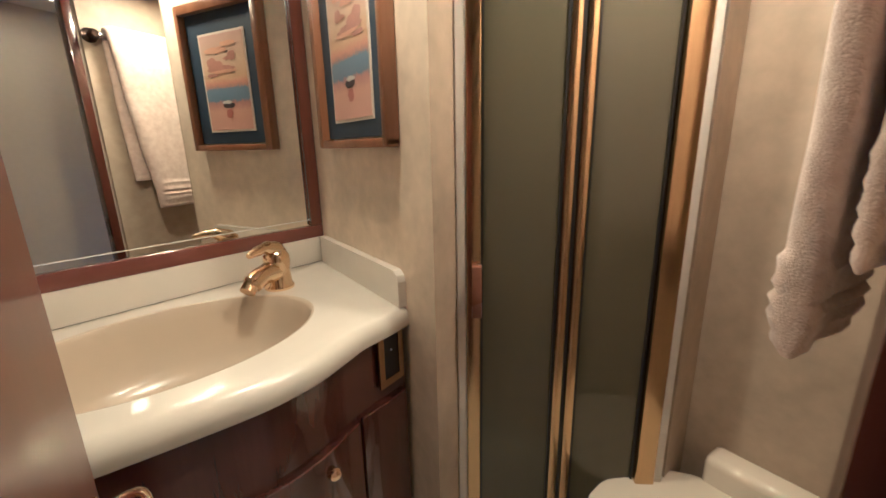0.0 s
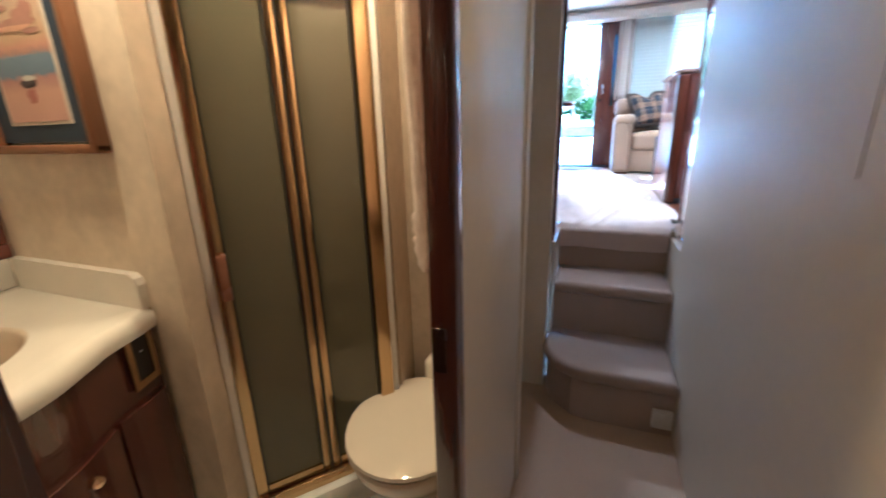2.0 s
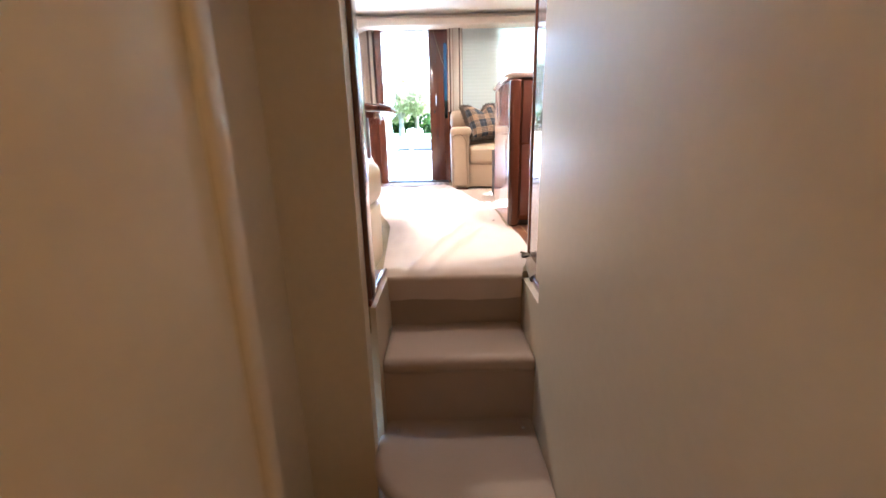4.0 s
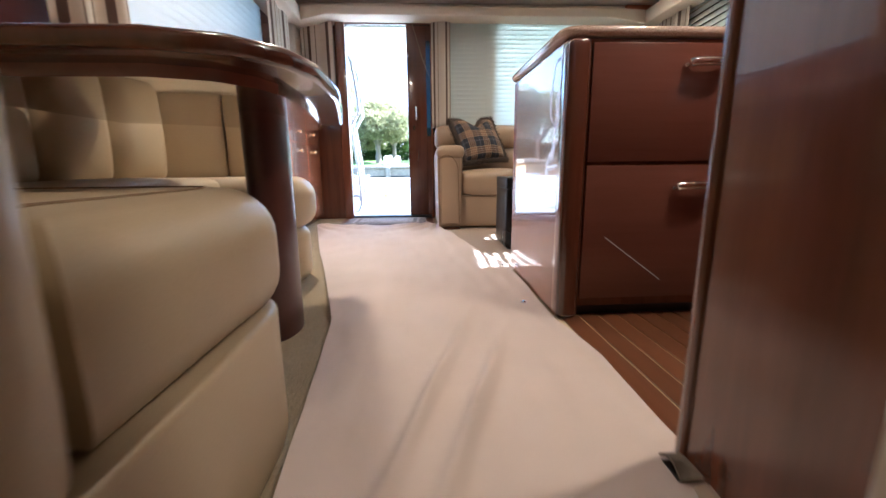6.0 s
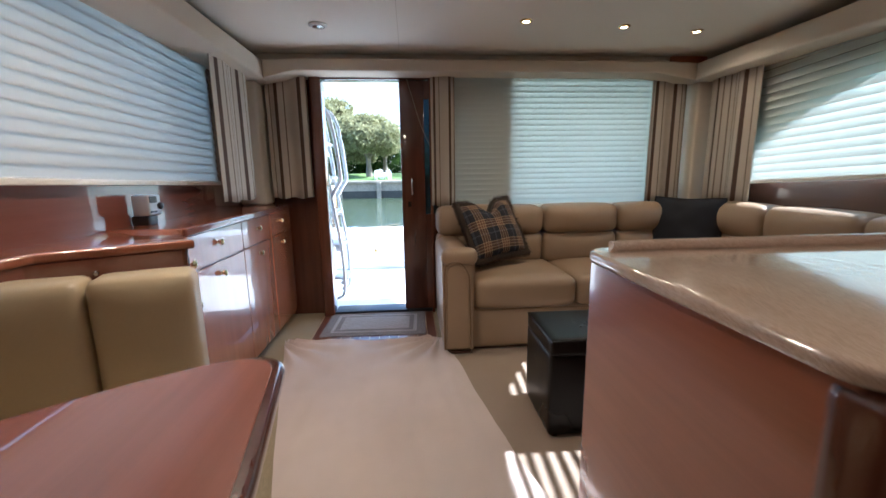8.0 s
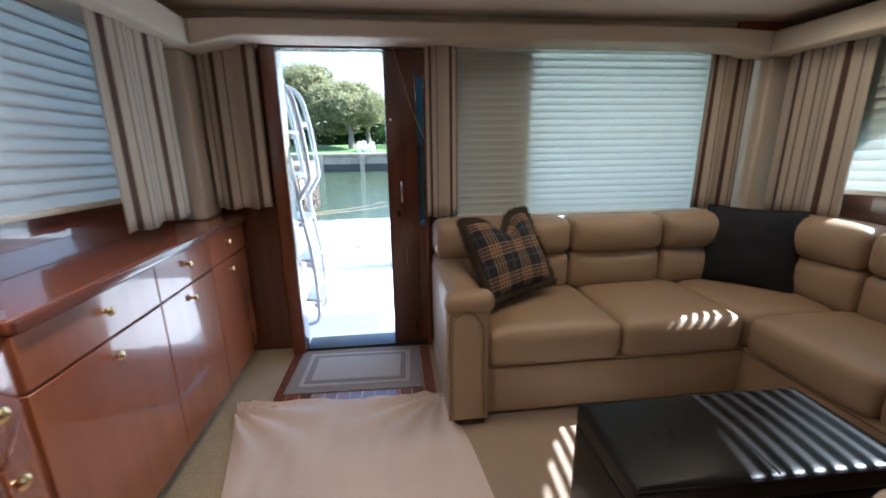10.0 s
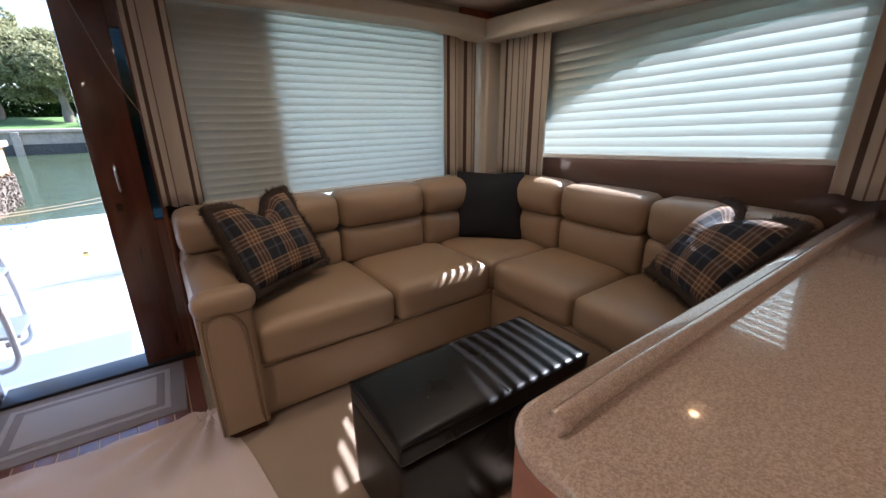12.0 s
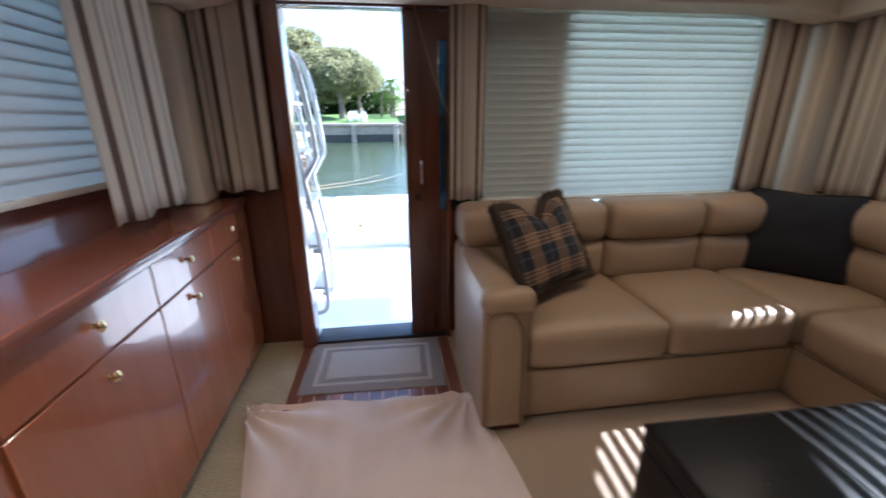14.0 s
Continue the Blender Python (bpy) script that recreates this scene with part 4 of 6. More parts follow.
# toilet
toilet = thing("toilet", (1.25, 0.42, -0.64), "ivory porcelain marine toilet with closed lid", "toilet")


def egg(cx, cy, a, b, k=1.0, n=32):
    pts = []
    for i in range(n):
        t = 2 * math.pi * i / n
        x = math.cos(t)
        w = b * (1.0 if x < 0 else 1 - 0.10 * x)
        pts.append((cx + a * x * k, cy + w * math.sin(t) * k))
    return pts


def rings_solid(levels):
    bm = bmesh.new()
    rr = [[bm.verts.new((x, y, z)) for x, y in pts] for pts, z in levels]
    n = len(rr[0])
    for a, b in zip(rr, rr[1:]):
        for i in range(n):
            bm.faces.new((a[i], a[(i + 1) % n], b[(i + 1) % n], b[i]))
    bm.faces.new(rr[0][::-1]), bm.faces.new(rr[-1])
    bmesh.ops.recalc_face_normals(bm, faces=bm.faces)
    return bm


TX, TY = 1.22, 0.415
part("bowl", rings_solid([(egg(TX + 0.05, TY, 0.15, 0.11), -0.64), (egg(TX + 0.05, TY, 0.145, 0.105), -0.60), (egg(TX + 0.03, TY, 0.15, 0.12), -0.50), (egg(TX + 0.01, TY, 0.20, 0.165), -0.40), (egg(TX, TY, 0.215, 0.18), -0.36), (egg(TX, TY, 0.215, 0.18), -0.335)]), PORCELAIN, toilet)
part("seat", rings_solid([(egg(TX, TY, 0.215, 0.185), -0.333), (egg(TX, TY, 0.225, 0.193), -0.325), (egg(TX, TY, 0.222, 0.190), -0.314)]), PORCELAIN, toilet)
part("lid", rings_solid([(egg(TX, TY, 0.215, 0.185), -0.311), (egg(TX, TY, 0.228, 0.196), -0.302), (egg(TX, TY, 0.226, 0.194), -0.292), (egg(TX, TY, 0.205, 0.175), -0.284), (egg(TX, TY, 0.10, 0.08), -0.282)]), PORCELAIN, toilet)
part("hinge_block", box(1.42, TY - 0.17, -0.64, 1.50, TY + 0.05, -0.215, 0.02, 3), PORCELAIN, toilet)
part("foot", box(1.03, 0.56, -0.64, 1.12, 0.62, -0.57, 0.01, 2), PORCELAIN, toilet)

# folding shower door
L, R = Vector((0.980, 0.832, 0)), Vector((1.325, 0.538, 0))
ex = (R - L).normalized()
ey = Vector((-ex.y, ex.x, 0))
WID = (R - L).length


def shower_box(s0, s1, z0, z1, d0, d1, r=0.0):
    bm = box(s0, d0, z0, s1, d1, z1, r, 2)
    return turned(bm, Matrix(((ex.x, ey.x, 0, L.x), (ex.y, ey.y, 0, L.y), (0, 0, 1, 0), (0, 0, 0, 1))))


sh = thing("shower_door", tuple((L + R) / 2 + Vector((0, 0, -0.53))), "folding shower door of smoked green glass in gold frames", "shower door")
part("frame_stile", shower_box(0.0, 0.032, -0.50, 0.918, -0.012, 0.02, 0.004), BRASS_DULL, sh)
part("frame_stile", shower_box(WID - 0.045, WID, -0.50, 0.918, -0.02, 0.02, 0.004), BRASS_DULL, sh)
part("frame_rail", shower_box(0.0, WID, -0.535, -0.495, -0.022, 0.022, 0.004), BRASS_DULL, sh)
part("frame_rail", shower_box(0.0, WID, 0.878, 0.920, -0.015, 0.02, 0.004), BRASS_DULL, sh)
half = WID / 2
for a, b in ((0.032, half - 0.003), (half + 0.003, WID - 0.045)):
    leaf = part("leaf", shower_box(a, b, -0.49, 0.880, 0.0, 0.006), SHOWER_GLASS, sh, "smoked green glass", False)
for a in (half - 0.026, half + 0.004):
    part("leaf_stile", shower_box(a, a + 0.022, -0.49, 0.880, -0.010, 0.014, 0.005), BRASS_DULL, sh)
for a in (0.032, half - 0.031, half + 0.026, WID - 0.052):
    part("gasket", shower_box(a, a + 0.005, -0.49, 0.880, -0.006, 0.009), BLACK, sh, "black gasket", False)
for a, b in ((0.034, half - 0.028), (half + 0.03, WID - 0.05)):
    part("leaf_rail", shower_box(a, b, -0.49, -0.462, -0.008, 0.012, 0.003), BRASS_DULL, sh)
part("gasket", shower_box(half - 0.0035, half + 0.0035, -0.49, 0.880, -0.004, 0.009), BLACK, sh, "black gasket", False)
part("pull", shower_box(0.012, 0.034, 0.155, 0.275, -0.034, -0.012, 0.003), plain("copper_brown_plastic", (0.22, 0.10, 0.05), 0.3), sh, "brown moulded pull")
structure("wall_shower_head", shower_box(-0.01, WID + 0.03, 0.921, 1.25, -0.006, 0.03), WALLPAPER_DARKER, "tan wall above the shower door", "wall", False)
structure("trim_shower_left", turned(box(-0.022, -0.008, -0.64, 0.0, 0.03, 1.25, 0.003, 1), Matrix(((ex.x, ey.x, 0, L.x), (ex.y, ey.y, 0, L.y), (0, 0, 1, 0), (0, 0, 0, 1)))), WHITE_PAINT, "white strip beside the shower door", "trim")
structure("trim_shower_right", shower_box(WID, WID + 0.022, -0.64, 1.25, -0.01, 0.03, 0.003), WHITE_PAINT, "white strip beside the shower door", "trim")
structure("trim_shower_sill", shower_box(-0.01, WID + 0.02, -0.64, -0.535, -0.05, 0.05, 0.012), GELCOAT, "white moulded sill under the shower door", "trim")

# bathroom door, open
bd = thing("bathroom_door", (0.345, 0.2, -0.63), "glossy mahogany bathroom door standing open", "door")
part("leaf", box(0.320, 0.205, -0.62, 0.354, 0.590, 1.15, 0.003, 2), SATINWOOD, bd)
hz = 0.238
part("rose", lathe([(0.012, 0), (0.012, 0.003), (0.006, 0.006), (0.005, 0.016)], (0.354, 0.557, hz), 20, axis="x"), BRASS, bd, "brass rose")
part("lever", tube(smooth_path([(0.360, 0.557, hz), (0.378, 0.557, hz + 0.004), (0.389, 0.549, hz + 0.005), (0.393, 0.530, hz - 0.002), (0.390, 0.514, hz - 0.016), (0.387, 0.507, hz - 0.024)], 6), [0.0038] * 12 + [0.0034] * 19, 12), BRASS, bd, "curved brass lever")
part("lever", tube(smooth_path([(0.313, 0.545, hz), (0.288, 0.546, hz + 0.002), (0.280, 0.535, hz + 0.004), (0.280, 0.49, hz - 0.010)], 6), 0.0036, 12), BRASS, bd, "curved brass lever")


# ---- saloon: island, galley ----
isl = thing("galley_island", (3.86, -1.45, 0.0), "glossy mahogany galley island with wide drawers", "kitchen island")
part("plinth", box(3.57, -2.42, 0.0, 4.17, -0.60, 0.05), BLACK, isl)
part("body", box(3.545, -2.42, 0.045, 4.19, -0.555, 0.872), MAHOGANY, isl, "", False)
part("end_panel", box(3.56, -0.556, 0.012, 4.215, -0.540, 0.873, 0.003, 1), CHERRY_X, isl, "mirror-gloss cherry end panel")
part("corner_post", box(3.514, -0.606, 0.008, 3.598, -0.535, 0.873, 0.022, 4), DARKWOOD, isl)
for za, zb, hz in ((0.075, 0.505, 0.44), (0.515, 0.858, 0.80)):
    for ya, yb, hy in ((-1.30, -0.611, -0.95), (-1.98, -1.31, -1.65)):
        dr = part("drawer_front", box(3.527, ya, za, 3.55, yb, zb, 0.003, 2), MAHOGANY_Y, isl)
        hb = tube(smooth_path([(3.524, hy - 0.055, hz - 0.006), (3.508, hy - 0.045, hz), (3.504, hy, hz + 0.002), (3.508, hy + 0.045, hz), (3.524, hy + 0.055, hz - 0.006)], 5), [0.008] * 4 + [0.013] * 13 + [0.008] * 4, 12)
        part("handle", hb, CHROME, dr, "brushed chrome cup handle")
ct = thing("island_countertop", (3.86, -1.45, 0.86), "speckled tan stone countertop with rounded corners", "countertop")
plan = arc(4.155, -0.60, 0.085, 0, 90, 8) + arc(3.582, -0.577, 0.060, 90, 180, 8) + [(3.522, -2.425), (4.24, -2.425)]
part("slab", prism(plan, 0.875, 0.904, 0.012, 4), CORIAN, ct)
part("fiddle_rail", tube(smooth_path([(4.175, -0.588, 0.909), (4.178, -0.63, 0.915), (4.18, -1.2, 0.915), (4.18, -2.42, 0.915)], 6), 0.016, 12), CORIAN, ct)
gc = thing("galley_cabinet", (2.72, -1.4, 0.0), "tall glossy mahogany galley cabinet", "cabinet")
part("body", box(2.588, -2.42, 0.0, 2.87, -0.53, 1.938, 0.004, 1), MAHOGANY, gc)
part("edge_post", box(2.855, -0.555, 0.0, 2.885, -0.523, 1.938, 0.012, 4), MAHOGANY, gc)
part("edge_post", box(2.582, -0.545, 0.0, 2.602, -0.522, 1.938, 0.008, 3), MAHOGANY, gc)


# ---- saloon: dinette ----
def soft(name, parent, a, b, r, puff, n=10, mat=None, label="", w=0.002, seed=0):
    return part(name, cushion(*a, *b, r, puff, n, w, seed), mat or LEATHER_PALE, parent, label)


din = thing("dinette_bench", (2.75, 0.6, 0.0), "cream leather dinette bench with its back to the steps", "bench")
part("base", prism([(2.43, 1.14), (2.43, 0.165), (2.95, 0.165)] + arc(2.98, 0.30, 0.13, -80, 0, 6) + [(3.11, 1.14)], 0.0, 0.26, 0.012, 3), LEATHER_PALE, din)
seat_plan = [(2.59, 1.14), (2.59, 0.17), (2.90, 0.165)] + arc(2.98, 0.31, 0.15, -85, 5, 10) + [(3.13, 1.14)]
part("seat", prism(seat_plan, 0.245, 0.475, 0.085, 8), LEATHER_PALE, din)
part("seat_piping", tube(smooth_path([(2.62, 0.262, 0.475), (2.90, 0.255, 0.475), (2.99, 0.268, 0.475), (3.038, 0.315, 0.475), (3.045, 0.5, 0.475), (3.045, 1.1, 0.475)], 6), 0.003, 6), PIPING, din, "dark seam")
part("backrest", cushion(2.425, 0.145, 0.24, 2.578, 1.14, 1.12, 0.07, (0.02, 0.02, 0.02), 12, 0.002), LEATHER_PALE, din)

din2 = thing("dinette_bench", (3.5, 0.9, 0.0), "cream leather dinette bench along the side wall", "bench")
part("base", box(3.12, 0.72, 0.0, 4.30, 1.14, 0.26, 0.012, 3), LEATHER_PALE, din2)
part("seat", cushion(3.11, 0.68, 0.245, 4.02, 1.02, 0.47, 0.07, (0, 0.01, 0.012), 12), LEATHER_PALE, din2)
for xa, xb in ((2.72, 3.10), (3.11, 3.52), (3.525, 3.80), (3.805, 4.105)):
    soft("back_cushion", din2, (xa, 0.96, 0.45), (xb, 1.13, 0.80), 0.05, (0, 0.03, 0), 8)

din3 = thing("dinette_bench", (4.2, 0.75, 0.0), "cream leather dinette bench below the mahogany shelf", "bench")
part("base", prism(arc(4.14, 0.53, 0.11, 180, 270, 6) + arc(4.17, 0.53, 0.11, -90, -20, 5) + [(4.40, 0.66), (4.32, 1.13), (3.90, 1.13)], 0.0, 0.25, 0.05, 5), LEATHER_PALE, din3)
part("seat", prism(arc(4.09, 0.52, 0.14, 180, 270, 8) + arc(4.15, 0.52, 0.14, -90, -20, 8) + [(4.44, 0.64), (4.34, 1.13), (3.86, 1.13)], 0.245, 0.47, 0.085, 8), LEATHER_PALE, din3)
q0, q1 = Vector((4.450, 0.590, 0)), Vector((4.265, 1.15, 0))
qd = (q1 - q0).normalized()
qn = Vector((qd.y, -qd.x, 0))
for k in range(2):
    a, b = ((0.003, 0.258), (0.263, 0.590))[k]
    bm = cushion(a, -0.07, 0.44, b, 0.06, 0.835, 0.03, (0, 0.03, 0.004), 10, 0.001)
    m = Matrix(((qd.x, qn.x, 0, q0.x), (qd.y, qn.y, 0, q0.y), (0, 0, 1, 0), (0, 0, 0, 1)))
    part("back_cushion", turned(bm, m), LEATHER_PALE, din3)

tab = thing("dining_table", (3.55, 0.6, 0.0), "glossy dark cherry dining table on a broad elliptical leg", "table")
tplan = [(2.93, 0.30), (2.97, 0.19), (3.05, 0.125), (3.15, 0.100), (3.40, 0.108), (3.70, 0.155)] + arc(4.00, 0.285, 0.075, -75, 25, 8) + [(4.055, 0.37), (3.99, 0.48), (3.90, 0.60), (3.82, 0.70), (3.76, 0.82), (3.73, 0.93), (2.93, 0.93)]
part("top", prism(tplan, 0.676, 0.7105, 0.014, 5), DARKWOOD, tab)
# thin layer over the dark top, its paler red painting the reflected light
part("veneer", prism([(CXp + (x - CXp) * 0.965, CYp + (y - CYp) * 0.94) for x, y in tplan for CXp, CYp in ((3.50, 0.53),)], 0.708, 0.7128, 0.0015, 1), TABLE_REFLECTION, tab, "polished table surface with its reddish reflection put into the colour")
part("apron", prism([(CXp + (x - CXp) * 0.86, CYp + (y - CYp) * 0.80) for x, y in tplan for CXp, CYp in ((3.55, 0.55),)], 0.655, 0.679), MAHOGANY_X, tab)
bm = bmesh.new()
n = 32
a_ = [bm.verts.new((3.535 + 0.110 * math.cos(t), 0.350 + 0.056 * math.sin(t), 0.0)) for t in [2 * math.pi * k / n for k in range(n)]]
b_ = [bm.verts.new((3.535 + 0.110 * math.cos(t), 0.350 + 0.056 * math.sin(t), 0.66)) for t in [2 * math.pi * k / n for k in range(n)]]
for k in range(n):
    bm.faces.new((a_[k], a_[(k + 1) % n], b_[(k + 1) % n], b_[k]))
part("leg", bm, LEGWOOD, tab)
part("foot_plate", box(3.45, 0.31, 0.0, 3.62, 0.39, 0.006, 0.002, 1), DARKWOOD, tab)

# shelf behind the dinette and the low cabinets
shelf = thing("wall_shelf", (4.5, 1.0, 0.6), "glossy mahogany shelf above the dinette seat back", "shelf")
splan = [(4.60, 0.665), (4.635, 0.70), (4.885, 0.868), (4.885, 1.148), (2.75, 1.148), (2.75, 1.02), (4.22, 1.02), (4.40, 1.00)]
part("top", prism(splan, 0.868, 0.90, 0.010, 3), CHERRY_X, shelf)
part("face", prism([(4.585, 0.70), (4.60, 0.72), (4.395, 1.04), (4.22, 1.06), (2.76, 1.06), (2.76, 1.035), (4.21, 1.035), (4.375, 1.01)], 0.78, 0.868), MAHOGANY_X, shelf, "", False)
part("snap", lathe([(0.008, 0), (0.008, 0.004), (0.004, 0.007)], (4.46, 0.885, 0.825), 12, axis="-x"), CHROME, shelf)
cc = thing("corner_cabinet", (4.74, 0.9, 0.0), "glossy cherry corner cabinet with two brass knobs", "cabinet")
part("body", prism([(4.615, 0.715), (4.885, 0.888), (4.885, 1.145), (4.52, 1.145), (4.50, 0.90)], 0.0, 0.866), CHERRY, cc, "", False)
dv = (Vector((4.885, 0.875, 0)) - Vector((4.615, 0.70, 0)))
dn = Vector((dv.y, -dv.x, 0)).normalized()
dd = dv.normalized()
mm = Matrix(((dd.x, dn.x, 0, 4.615), (dd.y, dn.y, 0, 0.712), (0, 0, 1, 0), (0, 0, 0, 1)))
part("edge_post", lathe([(0.022, 0), (0.022, 0.86)], (4.617, 0.722, 0.005), 16), MAHOGANY, cc)
part("drawer_front", turned(box(0.035, 0.0, 0.70, dv.length - 0.006, 0.016, 0.855, 0.002, 1), mm), CHERRY, cc)
part("door", turned(box(0.035, 0.0, 0.06, dv.length - 0.006, 0.016, 0.692, 0.002, 1), mm), CHERRY, cc)


def knob(parent, x, y, z, axis="-y"):
    return part("knob", lathe([(0.009, 0), (0.006, 0.004), (0.006, 0.010), (0.015, 0.016), (0.016, 0.021), (0.010, 0.026), (0.003, 0.0275)], (x, y, z), 18, axis=axis), BRASS, parent, "oval brass knob")


for kz in (0.80, 0.645):
    p = Vector((4.615, 0.712, 0)) + dd * 0.06 + dn * 0.016
    knob(cc, p.x, p.y, kz)

CABS = ((4.89, 5.475, 5.19), (5.475, 5.93, 5.70), (5.93, 6.385, 6.13))
for xa, xb, kx in CABS:
    lc = thing("low_cabinet", ((xa + xb) / 2, 1.0, 0.0), "glossy cherry low cabinet with a drawer over a door", "cabinet", "low cabinets along the wall")
    part("body", box(xa + 0.001, 0.879, 0.05, xb - 0.001, 1.148, 0.868), CHERRY, lc, "", False)
    part("plinth", box(xa + 0.001, 0.905, 0.0, xb - 0.001, 1.148, 0.05), DARKWOOD, lc, "", False)
    part("drawer_front", box(xa + 0.003, 0.862, 0.712, xb - 0.003, 0.88, 0.862, 0.002, 1), CHERRY, lc)
    part("door", box(xa + 0.003, 0.862, 0.055, xb - 0.003, 0.88, 0.704, 0.002, 1), CHERRY, lc)
    knob(lc, kx, 0.863, 0.800), knob(lc, kx, 0.863, 0.647)
ctop = thing("cabinet_top", (5.6, 1.0, 0.87), "glossy cherry top of the low cabinets with a rounded edge", "cabinet top")
part("board", box(4.888, 0.858, 0.869, 6.39, 1.148, 0.902, 0.003, 1), CHERRY_X, ctop)
part("nosing", box(4.888, 0.838, 0.866, 6.39, 0.857, 0.9025, 0.009, 4), MAHOGANY_X, ctop, "rounded mahogany nosing")

radio = thing("radio_control", (5.06, 1.09, 0.90), "small silver stereo remote on a black stand", "radio")
part("stand", box(5.02, 1.06, 0.901, 5.09, 1.13, 0.945, 0.006, 2), BLACK, radio)
part("case", box(5.012, 1.045, 0.945, 5.100, 1.115, 1.035, 0.008, 3), SILVER, radio)
part("screen", box(5.020, 1.0425, 1.00, 5.070, 1.0455, 1.028, 0.001, 1), BLACK, radio, "dark display", False)
part("knob", lathe([(0.015, 0), (0.014, 0.012), (0.008, 0.015)], (5.085, 1.045, 0.985), 16, axis="-y"), BLACK, radio)
for k in range(3):
    part("button", box(5.020 + k * 0.016, 1.042, 0.958, 5.031 + k * 0.016, 1.0455, 0.966, 0.001, 1), BLACK, radio, "", False)

# ---- saloon: sofa ----
sofa = thing("corner_sofa", (5.6, -1.5, 0.0), "tan leather corner sofa with rolled arm and two-tier back", "sofa")
part("base", box(5.565, -2.40, 0.02, 6.36, -0.30, 0.29, 0.02, 3), LEATHER, sofa)
part("base", box(4.27, -2.40, 0.02, 5.57, -1.745, 0.29, 0.02, 3), LEATHER, sofa)
arm = [(-0.25, 0.03), (-0.245, 0.30), (-0.243, 0.52), (-0.243, 0.60), (-0.255, 0.640), (-0.29, 0.662), (-0.34, 0.668), (-0.39, 0.655), (-0.425, 0.625), (-0.44, 0.585), (-0.44, 0.53), (-0.435, 0.40), (-0.435, 0.03)]
bm = extrude_x(arm, 5.51, 6.22)
bmesh.ops.bevel(bm, geom=[e for e in bm.edges if abs(e.verts[0].co.x - e.verts[1].co.x) < 1e-6], offset=0.018, segments=3, affect="EDGES")
part("arm", bm, LEATHER, sofa)
facing = [(-0.262, 0.05), (-0.262, 0.52), (-0.275, 0.565), (-0.31, 0.585), (-0.355, 0.575), (-0.385, 0.54), (-0.40, 0.48), (-0.41, 0.05)]
bm = extrude_x(facing, 5.495, 5.515)
bmesh.ops.bevel(bm, geom=[e for e in bm.edges if abs(e.verts[0].co.x - e.verts[1].co.x) < 1e-6 and e.verts[0].co.x < 5.50], offset=0.008, segments=3, affect="EDGES")
part("arm_facing", bm, LEATHER, sofa)
part("arm_seam", tube(smooth_path([(5.494, y, z) for y, z in ((-0.412, 0.06), (-0.404, 0.45), (-0.392, 0.53), (-0.355, 0.582), (-0.31, 0.594), (-0.272, 0.575), (-0.256, 0.52), (-0.256, 0.06))], 6), 0.004, 6), PIPING, sofa, "dark seam")
roll = cushion(5.487, -0.458, 0.565, 5.60, -0.232, 0.672, 0.05, (0, 0, 0), 8)
part("arm_roll", roll, LEATHER, sofa)


def seat(a, b, r, puff, n=12, seed=0):
    return part("seat_cushion", cushion(*a, *b, r, puff, n, 0.0025, seed), LEATHER, sofa)


seat((5.53, -1.088, 0.275), (6.16, -0.432, 0.468), 0.055, (0.008, 0.004, 0.022), seed=1)
seat((5.53, -1.715, 0.275), (6.16, -1.092, 0.468), 0.055, (0.008, 0.004, 0.022), seed=2)
seat((5.545, -2.34, 0.275), (6.16, -1.725, 0.470), 0.05, (0.003, 0.003, 0.015), seed=3)
seat((4.985, -2.34, 0.275), (5.54, -1.715, 0.472), 0.055, (0.004, 0.010, 0.022), seed=4)
seat((4.30, -2.34, 0.275), (4.980, -1.715, 0.470), 0.055, (0.004, 0.010, 0.022), seed=5)
part("base_seam", tube([(5.562, -0.45, 0.268), (5.562, -1.74, 0.268), (4.30, -1.742, 0.268)], 0.004, 6), PIPING, sofa)
for ya, yb in ((-1.035, -0.25), (-1.60, -1.04), (-2.06, -1.605)):
    part("back_cushion", cushion(6.05, ya, 0.45, 6.28, yb, 0.675, 0.05, (0.028, 0, 0), 10, 0.002, ya), LEATHER, sofa)
    part("head_cushion", cushion(6.035, ya, 0.665, 6.27, yb, 0.872, 0.06, (0.03, 0.0, 0.01), 10, 0.002, yb), LEATHER, sofa)
part("back_cushion", cushion(5.98, -2.40, 0.45, 6.28, -2.05, 0.87, 0.06, (0, 0, 0), 8), LEATHER, sofa)
for xa, xb in ((5.47, 5.985), (4.93, 5.465), (4.29, 4.925)):
    part("back_cushion", cushion(xa, -2.41, 0.45, xb, -2.19, 0.685, 0.05, (0, 0.028, 0), 10, 0.002, xa), LEATHER, sofa)
    part("head_cushion", cushion(xa, -2.41, 0.675, xb, -2.175, 0.885, 0.06, (0.0, 0.03, 0.01), 10, 0.002, xb), LEATHER, sofa)
part("foot_block", box(5.53, -0.42, 0.0, 5.58, -0.27, 0.022), DARKWOOD, sofa, "", False)

